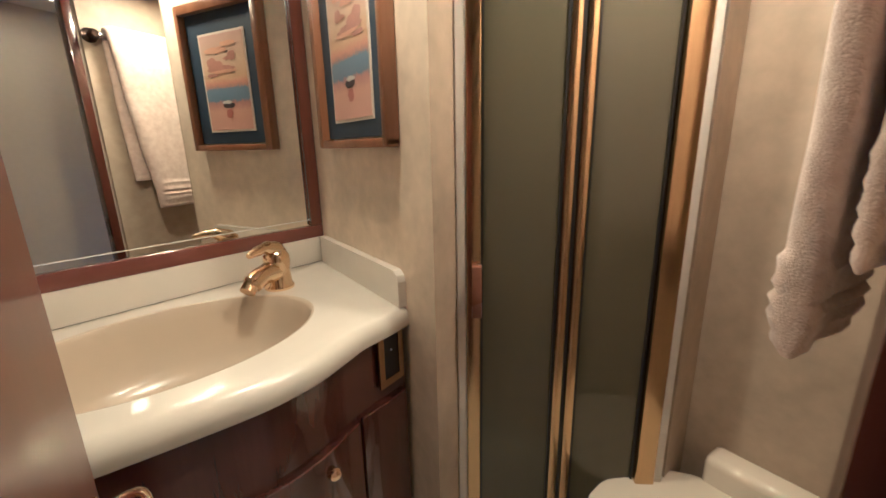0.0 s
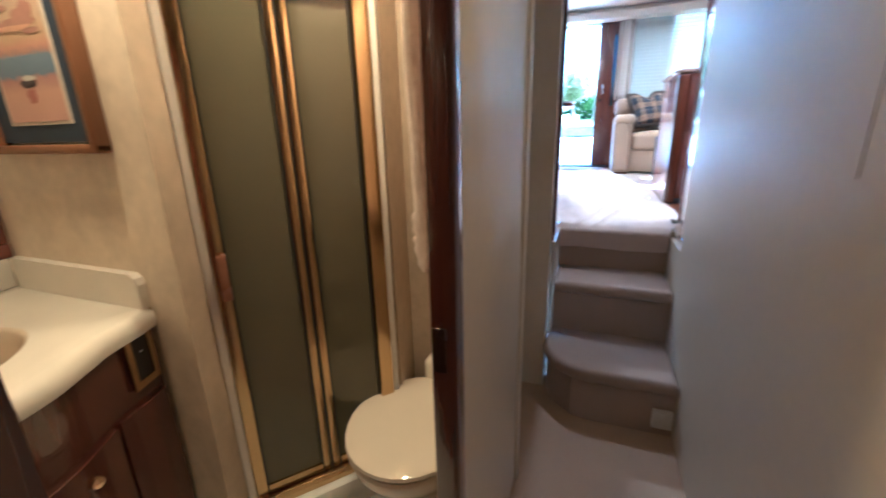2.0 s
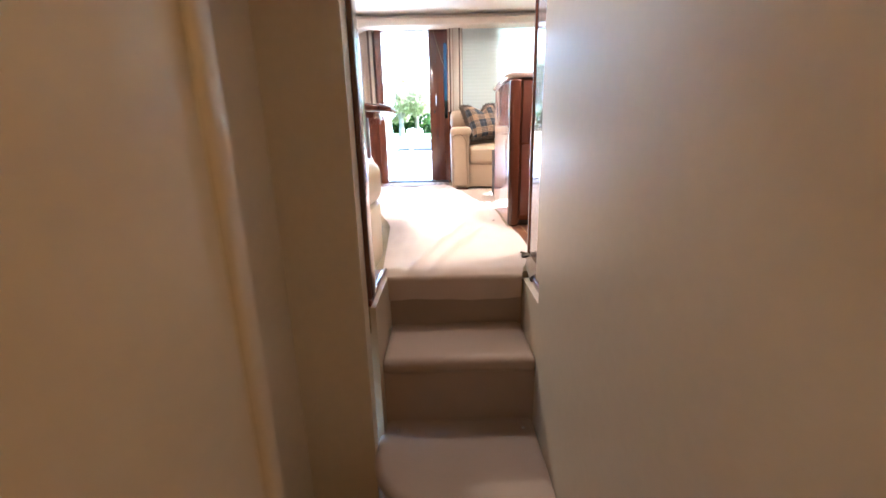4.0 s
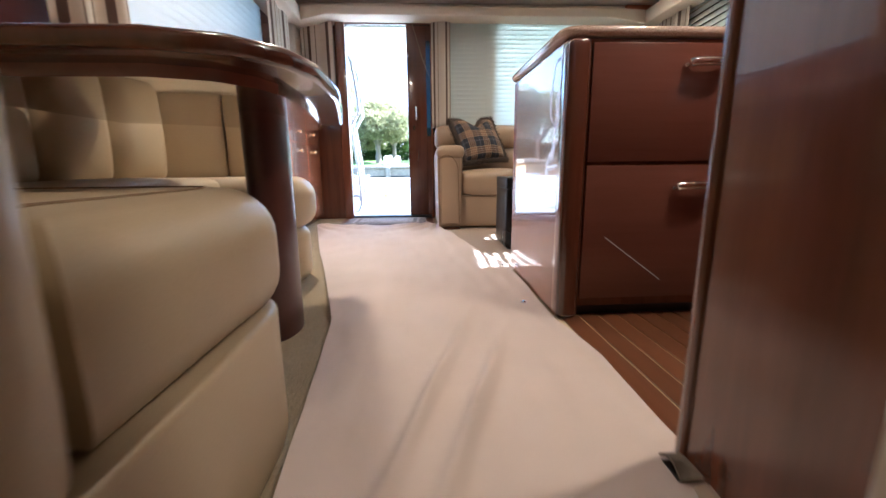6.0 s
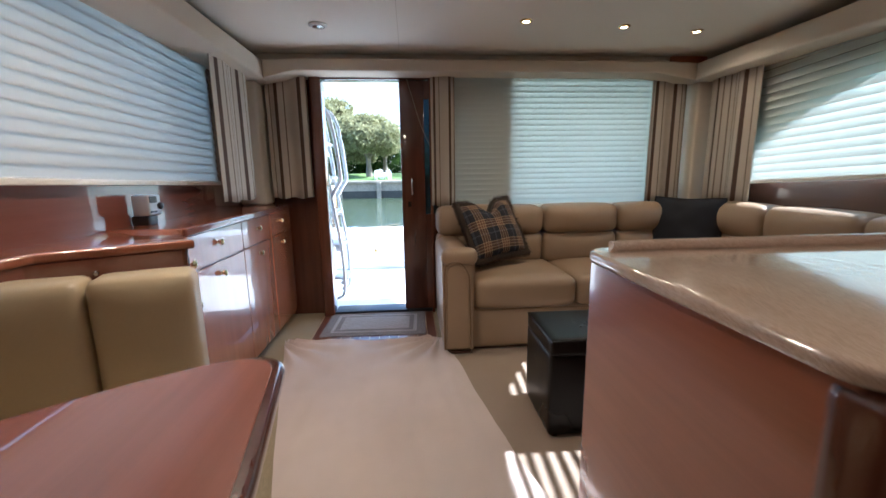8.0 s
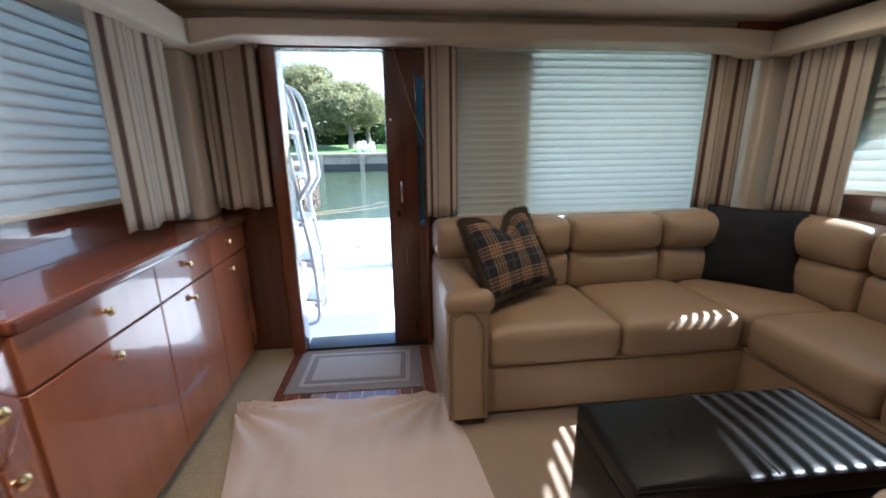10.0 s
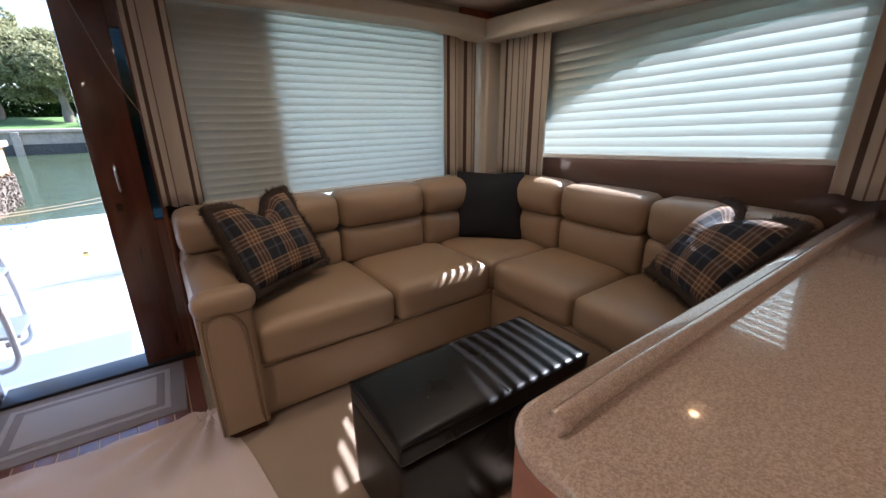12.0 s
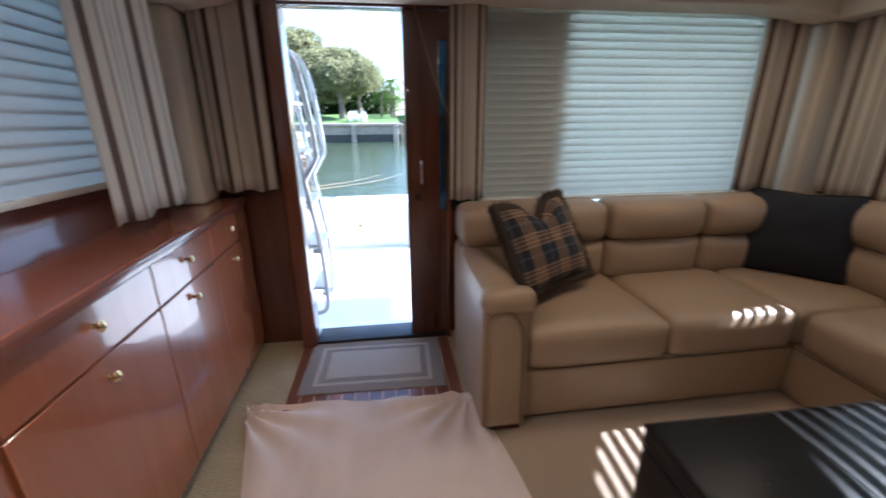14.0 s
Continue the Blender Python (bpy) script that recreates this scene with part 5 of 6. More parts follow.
# ottoman
ott = thing("ottoman", (4.85, -1.02, 0.0), "black leather storage ottoman with a stitched lid", "ottoman")
om = Matrix.Translation((4.852, -1.020, 0)) @ Matrix.Rotation(radians(-1.0), 4, "Z")
bm = cushion(-0.180, -0.402, 0.012, 0.180, 0.402, 0.372, 0.012, (0.002, 0.002, 0), 10, 0.0004, 3)
part("box", turned(bm, om), BLACK_LEATHER, ott)
bm = cushion(-0.181, -0.403, 0.368, 0.181, 0.403, 0.44, 0.014, (0, 0, 0.006), 14, 0.0003, 4)
part("lid", turned(bm, om), BLACK_LEATHER, ott)
for yy in (0.0,):
    bm = tube([(-0.17, yy, 0.441), (0, yy, 0.4455), (0.17, yy, 0.441)], 0.003, 6)
    part("seam", turned(bm, om), BLACK_LEATHER, ott)
bm = tube([(-0.178, -0.40, 0.432), (0.178, -0.40, 0.432), (0.178, 0.40, 0.432), (-0.178, 0.40, 0.432)], 0.004, 6, closed=True)
part("lid_piping", turned(bm, om), BLACK_LEATHER, ott)
for fx in (-0.15, 0.15):
    for fy in (-0.37, 0.37):
        part("foot", turned(lathe([(0.02, 0), (0.02, 0.014)], (fx, fy, 0.0), 10), om), BLACK, ott)


# ---- pillows ----
def pillow(name, m, size, thick, mat, label, dent=0.0, fringe=None):
    t = tagged(new(name), label, "pillow")
    t.matrix_basis = m
    t.empty_display_size = 0.05

    def f(u, v, side):
        a, b = u * 2 - 1, v * 2 - 1
        ea, eb = (1 - abs(a) ** 2.6), (1 - abs(b) ** 2.6)
        th = thick * (max(ea, 0) * max(eb, 0)) ** 0.42
        pinch = 1 - 0.07 * (1 - abs(a)) * abs(b) - 0.0
        x = a * size / 2 * (1 - 0.06 * (1 - b * b) * 0 - 0.05 * (1 - abs(b)) * abs(a) * 0.6)
        z = b * size / 2 * pinch
        if b > 0:
            z -= dent * math.exp(-(a / 0.28) ** 2) * b * b
        y = th * side * (0.9 + 0.15 * noise.noise(Vector((a * 2, b * 2, side))))
        return Vector((x, y, z))

    bm = bmesh.new()
    uvl = bm.loops.layers.uv.new("UVMap")
    n = 24
    for side in (1, -1):
        g = [[bm.verts.new(f(i / n, j / n, side)) for j in range(n + 1)] for i in range(n + 1)]
        for i in range(n):
            for j in range(n):
                q = [(i, j), (i + 1, j), (i + 1, j + 1), (i, j + 1)]
                fc = bm.faces.new([g[a][b] for a, b in (q if side < 0 else q[::-1])])
                for lp, (a, b) in zip(fc.loops, (q if side < 0 else q[::-1])):
                    lp[uvl].uv = (a / n, b / n)
    bmesh.ops.remove_doubles(bm, verts=bm.verts, dist=0.0006)
    ob = link("body", bm, mat)
    ob.parent = t
    rim = [f(u, 0, 0) for u in [k / 20 for k in range(20)]] + [f(1, v, 0) for v in [k / 20 for k in range(20)]] + [f(1 - u, 1, 0) for u in [k / 20 for k in range(20)]] + [f(0, 1 - v, 0) for v in [k / 20 for k in range(20)]]
    if fringe:
        bm = tube([p * 1.02 for p in rim], 0.022, 8, closed=True)
        rng = random.Random(7)
        for k in range(4600):
            i = rng.randrange(80)
            p = rim[i].lerp(rim[(i + 1) % 80], rng.random()) * 1.02
            out = Vector((p.x, rng.uniform(-0.2, 0.2), p.z)).normalized()
            side = Vector((rng.uniform(-1, 1), rng.uniform(-1, 1), rng.uniform(-1, 1)))
            tip = p + (out + side * 0.7).normalized() * rng.uniform(0.030, 0.050)
            w = side.cross(out).normalized() * 0.0030
            bm.faces.new([bm.verts.new(p - w), bm.verts.new(p + w), bm.verts.new(tip)])
        ob = link("fringe", bm, FRINGE)
        tagged(ob, "brown eyelash fringe")
        ob.parent = t
    else:
        ob = link("piping", tube(rim, 0.005, 6, closed=True), mat)
        ob.parent = t
    return t


pillow("throw_pillow", pose(5.905, -0.62, 0.728, -31, -4, -65), 0.41, 0.10, PLAID, "plaid throw pillow with brown fringe leaning on the sofa arm", 0.10, True)
pillow("throw_pillow", pose(5.93, -2.04, 0.695, -12, 0, 222), 0.45, 0.085, NAVY_CLOTH, "plain navy throw pillow in the sofa corner")
pillow("throw_pillow", pose(4.55, -2.07, 0.728, -41, 0, 143), 0.43, 0.11, PLAID, "plaid throw pillow with brown fringe on the sofa seat", 0.08, True)


# ---- saloon: pelmets, curtains, shades ----
bm = extrude_x([(0.893, 1.752), (0.68, 1.803), (-1.86, 1.800), (-2.165, 1.752), (-2.165, 1.872), (-1.86, 1.884), (0.68, 1.882), (0.893, 1.872)], 6.13, 6.41)
bmesh.ops.bevel(bm, geom=[e for e in bm.edges if abs(e.verts[0].co.x - 6.13) < 1e-4 and abs(e.verts[1].co.x - 6.13) < 1e-4], offset=0.014, segments=3, affect="EDGES", profile=0.5)
structure("pelmet_aft", bm, VALANCE, "cream upholstered pelmet over the aft window", "pelmet")
structure("pelmet_port", box(2.45, 0.893, 1.752, 6.41, 1.148, 1.872, 0.014, 3), VALANCE, "cream upholstered pelmet along the side window", "pelmet")
structure("pelmet_starboard", box(2.88, -2.42, 1.752, 6.41, -2.165, 1.872, 0.014, 3), VALANCE, "cream upholstered pelmet along the side window", "pelmet")
# red of this cove piece paints sunlight bounced off the wood in the corner
ROSY = plain("rosy_cove_glow", (0.42, 0.16, 0.09), 0.45, 0, 0.15, 30, 0.05, 2)
structure("trim_cove", box(6.24, -2.02, 1.884, 6.41, 1.14, 1.939, 0.004, 1), VALANCE, "cream cove above the aft pelmet", "trim")
structure("trim_cove_corner", box(6.22, -2.30, 1.886, 6.41, -2.022, 1.939, 0.004, 1), ROSY, "cove in the corner above the pelmet, coloured with a reddish bounced glow", "trim")


def curtain(p0, p1, z0, z1, depth, folds, label, tie=0.0, seed=0.0, stripes=(0.0, 1.0)):
    """A pleated curtain from p0 to p1; tie draws its lower end towards p1."""
    a, b = Vector((*p0, 0)), Vector((*p1, 0))
    d = b - a
    nrm = Vector((-d.y, d.x, 0)).normalized()
    t = thing("curtain", ((a.x + b.x) / 2, (a.y + b.y) / 2, z0), label, "curtain", "striped saloon curtains")

    def f(u, v):
        k = 1 - v
        wave = math.sin(u * folds * 2 * math.pi + seed) * depth * (0.7 + 0.5 * k) + 0.3 * depth * math.sin(u * folds * 4.7 + 2 + seed)
        edge = min(u, 1 - u)
        p = a + d * (u + tie * k * k * (1 - u)) + nrm * wave * min(1, edge * 12 + 0.15)
        return p.x, p.y, z0 + (z1 - z0) * v + 0.006 * math.sin(u * 14 + seed) * k

    bm = sheet(f, 72, 12)
    lay = bm.loops.layers.uv.active
    for fc in bm.faces:
        for lp in fc.loops:
            lp[lay].uv.x = stripes[0] + (stripes[1] - stripes[0]) * lp[lay].uv.x
    cl = part("cloth", bm, CURTAIN, t)
    sol = cl.modifiers.new("thickness", "SOLIDIFY")
    sol.thickness = 0.004
    return t


structure("trim_corner_starboard", box(6.20, -2.425, 0.84, 6.412, -2.235, 1.765, 0.02, 3), VALANCE, "cream padded corner between the curtains", "trim")
structure("trim_corner_port", box(6.20, 0.97, 0.903, 6.412, 1.147, 1.755, 0.02, 3), VALANCE, "cream padded corner between the curtains", "trim")
STR = "cream curtain with dark brown stripes"
curtain((5.57, 0.975), (6.05, 0.975), 0.962, 1.80, 0.009, 2, STR + " beside the port window", 0.0, 0.5)
curtain((6.31, 0.945), (6.31, 0.655), 0.945, 1.83, 0.012, 2, STR + " beside the cockpit door", 0.0, 1.0, (0.52, 1.30))
curtain((6.29, -0.235), (6.29, -0.41), 0.865, 1.84, 0.012, 1, STR + " between door and aft window", 0.0, 0.4, (0.62, 1.30))
curtain((6.30, -1.94), (6.28, -2.20), 0.865, 1.83, 0.013, 2, STR + " in the aft corner", 0.0, 0.2, (0.60, 1.42))
curtain((6.13, -2.29), (5.70, -2.29), 0.885, 1.80, 0.012, 2.5, STR + " beside the starboard window", 0.0, 0.9)
curtain((4.30, -2.29), (3.95, -2.29), 0.985, 1.80, 0.013, 2, STR + " forward", 0.0, 0.9)
curtain((3.72, 1.03), (4.10, 1.03), 0.945, 1.80, 0.020, 2, STR + " forward", 0.0, 0.5)


def pleated(name, at, along, length, z0, z1, pitch, deep, out, mat, label, over=0.010, slope=0.0):
    """A shade of long vanes: each runs from its inner lower edge to its outer upper edge."""
    t = thing(name, at, label, "window shade")
    n = int(round((z1 - z0) / pitch))
    bm = bmesh.new()
    prof = [(deep * s, (pitch + over) * s - 0.006 * math.sin(s * math.pi)) for s in [k / 5 for k in range(6)]]
    rows = []
    for d, z in prof:
        rows.append([bm.verts.new((*(Vector(along) * s + Vector(out) * d)[:2], z + slope * s)) for s in (0, length)])
    for ra, rb in zip(rows, rows[1:]):
        bm.faces.new((ra[0], ra[1], rb[1], rb[0]))
    first = None
    for k in range(n):
        if first is None:
            first = link("vane", bm, mat)
            ob = first
        else:
            ob = new("vane", first.data)
        ob.parent = t
        ob.matrix_basis = Matrix.Translation((0, 0, k * pitch))
    bm = box(0, -0.012, -0.018, length, 0.012, 0.006, 0.004, 2)
    for v in bm.verts:
        v.co.z += slope * v.co.x
    bar = link("bottom_rail", bm, WHITE_PAINT)
    ang = math.atan2(along[1], along[0])
    bar.parent = t
    bar.matrix_basis = Matrix.Rotation(ang, 4, "Z")
    return t


pleated("window_shade", (4.24, -2.335, 1.112), (1, 0, 0), 1.56, 1.112, 1.86, 0.049, 0.030, (0, -1, 0), SHADE, "pale pleated shade glowing in the sun over the starboard window", 0.007, -0.053)
pleated("window_shade", (6.32, -0.40, 0.86), (0, -1, 0), 1.66, 0.86, 1.82, 0.040, 0.014, (1, 0, 0), SHADE_AFT, "pale green-white pleated shade over the aft window", 0.010)
pleated("window_shade", (3.56, 1.125, 1.130), (1, 0, 0), 2.30, 1.130, 1.84, 0.047, 0.009, (0, 1, 0), SHADE_GREY, "grey pleated shade lowered over the port window", 0.012, -0.024)


def pane(name, bm, mat, label):
    ob = structure(name, bm, mat, label, "window", False)
    ob.visible_shadow = False
    return ob


pane("window_1", extrude_y(ARC[0:1] + ARC[1:9] + [(4.36, 1.00)], -2.472, -2.468), SUN_PANE, "curved starboard window pane with a tint added against the sun")
pane("window_2", box(6.448, -2.02, 0.80, 6.452, -0.30, 1.82), PANE, "aft window pane")
pane("window_3", box(3.60, 1.183, 1.06, 5.84, 1.187, 1.80), PANE, "port window pane")

# ---- cockpit door ----
structure("door_frame_4", box(6.315, 0.556, 0.0, 6.42, 0.640, 1.83, 0.012, 3), MAHOGANY, "mahogany jamb of the cockpit door", "door frame")
structure("door_frame_5", box(6.33, -0.245, 0.0, 6.42, -0.222, 1.83, 0.006, 2), MAHOGANY, "mahogany jamb beside the sliding door", "door frame")
structure("door_frame_6", box(6.33, -0.222, 1.79, 6.42, 0.556, 1.83, 0.004, 2), DARKWOOD, "dark mahogany head of the cockpit door", "door frame")
structure("trim_track", box(6.325, -0.222, 1.832, 6.42, 0.556, 1.842), ALUMINIUM, "bright metal door track", "trim", False)
structure("trim_threshold", box(6.335, -0.222, 0.0, 6.50, 0.556, 0.030, 0.005, 2), BLACK, "black door threshold", "trim")
sd = thing("sliding_door", (6.37, -0.42, 0.03), "dark mahogany sliding door with tinted glass, slid open", "door")
part("stile", box(6.350, -0.185, 0.032, 6.395, -0.004, 1.788, 0.004, 2), DARKWOOD, sd)
part("stile", box(6.350, -0.86, 0.032, 6.395, -0.72, 1.788, 0.004, 2), DARKWOOD, sd)
part("rail", box(6.352, -0.72, 0.032, 6.393, -0.185, 0.80), DARKWOOD, sd, "", False)
part("rail", box(6.352, -0.72, 1.66, 6.393, -0.185, 1.786), DARKWOOD, sd, "", False)
gl = part("pane", box(6.370, -0.72, 0.80, 6.374, -0.185, 1.66), DARK_PANE, sd, "tinted glass pane", False)
gl.visible_shadow = False
part("handle", tube(smooth_path([(6.350, -0.083, 0.955), (6.325, -0.083, 0.96), (6.322, -0.083, 1.015), (6.325, -0.083, 1.07), (6.350, -0.083, 1.075)], 5), 0.006, 10), CHROME, sd, "slim chrome pull handle")
part("strike", box(6.348, -0.075, 0.86, 6.351, -0.05, 0.90, 0.001, 1), PEWTER, sd, "", False)
cord = thing("pull_cord", (6.28, -0.15, 1.5), "thin dark cord hanging beside the door", "cord")
part("cord", tube(smooth_path([(6.30, -0.06, 1.80), (6.295, -0.10, 1.66), (6.285, -0.16, 1.46), (6.28, -0.23, 1.30)], 6), 0.002, 6), PIPING, cord)

# door mat
mat_ = thing("door_mat", (6.09, 0.22, 0.0), "taupe woven door mat with a bordered centre", "mat")


def ribbed(name, colour, scale, depth=0.6):
    k = Nodes(name)
    w = k.add("TexWave", Vector=k.coords((1, 1, 1)), Scale=scale)
    b = k.noise((1, 1, 1), 300.0, 2)
    h = k.mix(0.4, w.outputs[0], b)
    k.put(k.b, "Base Color", k.ramp(h, (0.2, tuple(c * 0.6 for c in colour)), (0.8, colour)))
    k.put(k.b, "Roughness", 0.9)
    k.bump(h, depth, 0.003)
    return k.m


MAT_DARK = ribbed("dark_taupe_mat", (0.27, 0.23, 0.21), 60)
MAT_LIGHT = ribbed("light_taupe_mat", (0.50, 0.44, 0.40), 70, 0.9)
MM = Matrix.Translation((6.10, 0.215, 0)) @ Matrix.Rotation(radians(-2.0), 4, "Z")
for hx, hy, z, m, lab in ((0.235, 0.368, 0.014, MAT_DARK, "dark taupe border"), (0.178, 0.305, 0.0155, MAT_LIGHT, "pale band"), (0.155, 0.282, 0.0165, MAT_DARK, "dark band"), (0.125, 0.248, 0.0180, MAT_LIGHT, "pale woven centre")):
    part("field", turned(box(-hx, -hy, 0.001, hx, hy, z, 0.002, 1), MM), m, mat_, lab, False)

# ---- downlights and vent ----
# the fourth to sixth fittings are invented to go with the fill lamps
for lx, ly in ((5.58, -0.736), (5.642, -1.336), (5.70, -1.827), (4.6, 0.43), (3.1, -1.2), (3.0, 0.1), (4.475, -1.805)):
    dl = thing("downlight", (lx, ly, 1.94), "small lit recessed downlight with a chrome ring; three of the set are added fills", "downlight", "saloon downlights")
    part("ring", lathe([(0.034, 0.0), (0.036, -0.004), (0.024, -0.010), (0.022, -0.004)], (lx, ly, 1.939), 20), BRASS, dl)
    part("bulb", lathe([(0.020, 0.0), (0.016, -0.006), (0.004, -0.008)], (lx, ly, 1.936), 16), BULB, dl)
vt = thing("ceiling_vent", (5.694, 0.425, 1.94), "round white ceiling vent", "vent")
part("rim", lathe([(0.052, 0.0), (0.052, -0.006), (0.040, -0.012), (0.036, -0.008)], (5.694, 0.425, 1.939), 24), WHITE_PAINT, vt)
part("cap", lathe([(0.034, 0.0), (0.032, -0.012), (0.01, -0.014)], (5.694, 0.425, 1.938), 24), CHROME, vt)

# ---- cockpit ----
structure("deck", box(6.48, -2.60, -0.30, 9.0, 1.85, -0.20, 0.0), NONSKID, "white non-skid cockpit deck", "deck", False)
tr = thing("transom", (9.1, 0, -0.2), "white moulded cockpit transom with a hatch", "boat bulwark", kind="structure")
part("bulwark", box(8.86, -2.6, -0.22, 9.25, 1.85, 0.30, 0.04, 3), GELCOAT, tr)
part("covering_board", box(8.80, -2.65, 0.29, 9.32, 1.9, 0.335, 0.018, 3), GELCOAT, tr)
part("hatch_frame", box(8.845, -0.12, -0.15, 8.862, 0.50, 0.20, 0.008, 2), WHITE_PAINT, tr)
part("hatch", box(8.838, -0.10, -0.13, 8.85, 0.48, 0.18, 0.008, 2), GELCOAT, tr)
part("hatch_latch", box(8.825, 0.42, 0.03, 8.842, 0.46, 0.08, 0.004, 2), BRASS_DULL, tr)
structure("bulwark_port", box(6.48, 1.60, -0.22, 8.9, 1.85, 0.30, 0.03, 2), GELCOAT, "white cockpit side", "boat bulwark")
structure("bulwark_starboard", box(6.48, -2.62, -0.22, 8.9, -2.40, 0.30, 0.03, 2), GELCOAT, "white cockpit side", "boat bulwark")
structure("hull", box(-1.0, -2.7, -0.95, 9.3, 1.9, -0.90), GELCOAT, "white hull bottom", "hull", False)
structure("trim_deck_step", box(6.50, -0.6, -0.20, 6.82, 0.9, -0.10, 0.02, 2), GELCOAT, "white moulded step outside the door", "step")

lad = thing("ladder", (6.88, 0.60, 0.0), "polished aluminium ladder with looped handrails up from the cockpit", "ladder")
MAIN = [(0.62, 0.03), (0.56, 0.05), (0.535, 0.15), (0.548, 0.50), (0.60, 0.90), (0.635, 1.20), (0.665, 1.45), (0.71, 1.72), (0.75, 2.0)]
LOOP = [(0.602, 0.93), (0.560, 1.00), (0.523, 1.06), (0.519, 1.12), (0.540, 1.34), (0.570, 1.53), (0.600, 1.62), (0.645, 1.67), (0.715, 1.70)]
for xo in (6.72, 7.04):
    part("stringer", tube(smooth_path([(xo, y, z) for y, z in MAIN], 6), 0.016, 12), LADDER, lad)
    part("handrail", tube(smooth_path([(xo, y, z) for y, z in LOOP], 6), 0.017, 12), LADDER, lad, "looped handrail")
for z in (0.20, 0.50, 0.79, 1.09, 1.38):
    yc = 0.535 + (z - 0.15) * 0.095
    part("tread", turned(box(-0.15, -0.035, -0.012, 0.15, 0.095, 0.012, 0.006, 2), pose(6.88, yc, z, 6)), NONSKID, lad, "white ladder tread")
    for xo in (6.728, 7.032):
        part("bracket", box(xo - 0.012, yc - 0.012, z - 0.045, xo + 0.012, yc + 0.03, z - 0.012, 0.004, 1), LADDER, lad)
cleat = thing("deck_cleat", (9.0, 0.85, 0.335), "polished steel mooring cleat on the cockpit edge", "cleat")
part("horn", tube(smooth_path([(9.0, 0.70, 0.385), (9.0, 0.78, 0.375), (9.0, 0.92, 0.375), (9.0, 1.0, 0.385)], 4), 0.014, 10), CHROME, cleat)
for cy in (0.80, 0.90):
    part("foot", lathe([(0.022, 0), (0.014, 0.015), (0.012, 0.04)], (9.0, cy, 0.335), 12), CHROME, cleat)

# ---- distance ----
bm = bmesh.new()
for x0, x1 in ((-400, 400),):
    bm.faces.new([bm.verts.new(p) for p in ((-400, -400, -0.86), (400, -400, -0.86), (400, 400, -0.86), (-400, 400, -0.86))])
structure("water", bm, WATER, "green-brown rippled canal water", "water", False)


def land(u, v):
    x = 39.5 + u * 160
    y = -1.2 + v * 120
    return x, y, 0.60 + 0.75 * min(1, (x - 39.5) / 14) + 0.05 * noise.noise(Vector((x * 0.3, y * 0.3, 0)))


structure("ground", sheet(land, 60, 40), LAWN, "green lawn rising behind the seawall", "lawn")
sw = thing("seawall", (39.2, 20, -0.86), "weathered concrete seawall with dark waterline", "seawall", kind="structure")
part("cap", box(38.9, -1.4, 0.42, 39.7, 80, 0.66, 0.05, 2), CONCRETE, sw)
part("face", box(39.1, -1.2, -0.25, 39.5, 80, 0.43), CONCRETE, sw, "", False)
part("waterline", box(39.05, -1.25, -1.3, 39.5, 80, -0.24), CONCRETE_WET, sw, "dark barnacled waterline", False)
for k in range(9):
    part("piling", box(38.85, -1.0 + k * 3.4, -1.3, 39.15, -0.6 + k * 3.4, 0.5, 0.03, 1), CONCRETE, sw)
sw2 = thing("seawall", (60, -1.6, -0.86), "broken seawall running back along the side canal", "seawall", kind="structure")
part("face", box(39.6, -1.5, -1.3, 110, -1.2, 0.45), CONCRETE, sw2, "", False)
for k in range(10):
    part("piling", box(40.5 + k * 3.0, -1.75, -1.3, 40.8 + k * 3.0, -1.45, 0.75, 0.03, 1), CONCRETE_WET, sw2)
pier = thing("dock_corner", (17.8, 6, -0.86), "sunlit tan concrete dock corner crusted with oysters", "dock", kind="structure")
part("cap", box(16.45, 2.66, 0.60, 19.2, 10, 0.76, 0.03, 2), CONCRETE, pier)
part("face", box(16.55, 2.78, -0.20, 19.1, 10, 0.60), plain("ochre_concrete", (0.42, 0.25, 0.12), 0.85, 0, 0.25, 9, 0.5, 1.5, 0, 0.03), pier, "ochre-stained concrete", False)
bm = box(16.50, 2.72, -1.3, 19.15, 10, -0.10)
rng = random.Random(21)
for k in range(1400):
    on_y = rng.random() < 0.5
    p = Vector((16.50 if on_y else rng.uniform(16.5, 19.1), rng.uniform(2.7, 8) if on_y else 2.72, -0.95 + 0.95 * rng.random() ** 1.3))
    r = rng.uniform(0.03, 0.08)
    q = [p + Vector((rng.uniform(-1, 1), rng.uniform(-1, 1), rng.uniform(-1, 1))) * r for _ in range(4)]
    vs = [bm.verts.new(w) for w in q]
    for i, j, l in ((0, 1, 2), (0, 1, 3), (0, 2, 3), (1, 2, 3)):
        bm.faces.new((vs[i], vs[j], vs[l]))
part("oysters", bm, plain("oyster_crust", (0.13, 0.10, 0.075), 0.9, 0, 0.5, 18, 0.9, 4, 0, 0.03), pier, "dark oyster crust", False)
structure("ground_far", box(150, -200, -0.9, 320, -1.3, 1.0), LAWN, "far green bank", "lawn", False)


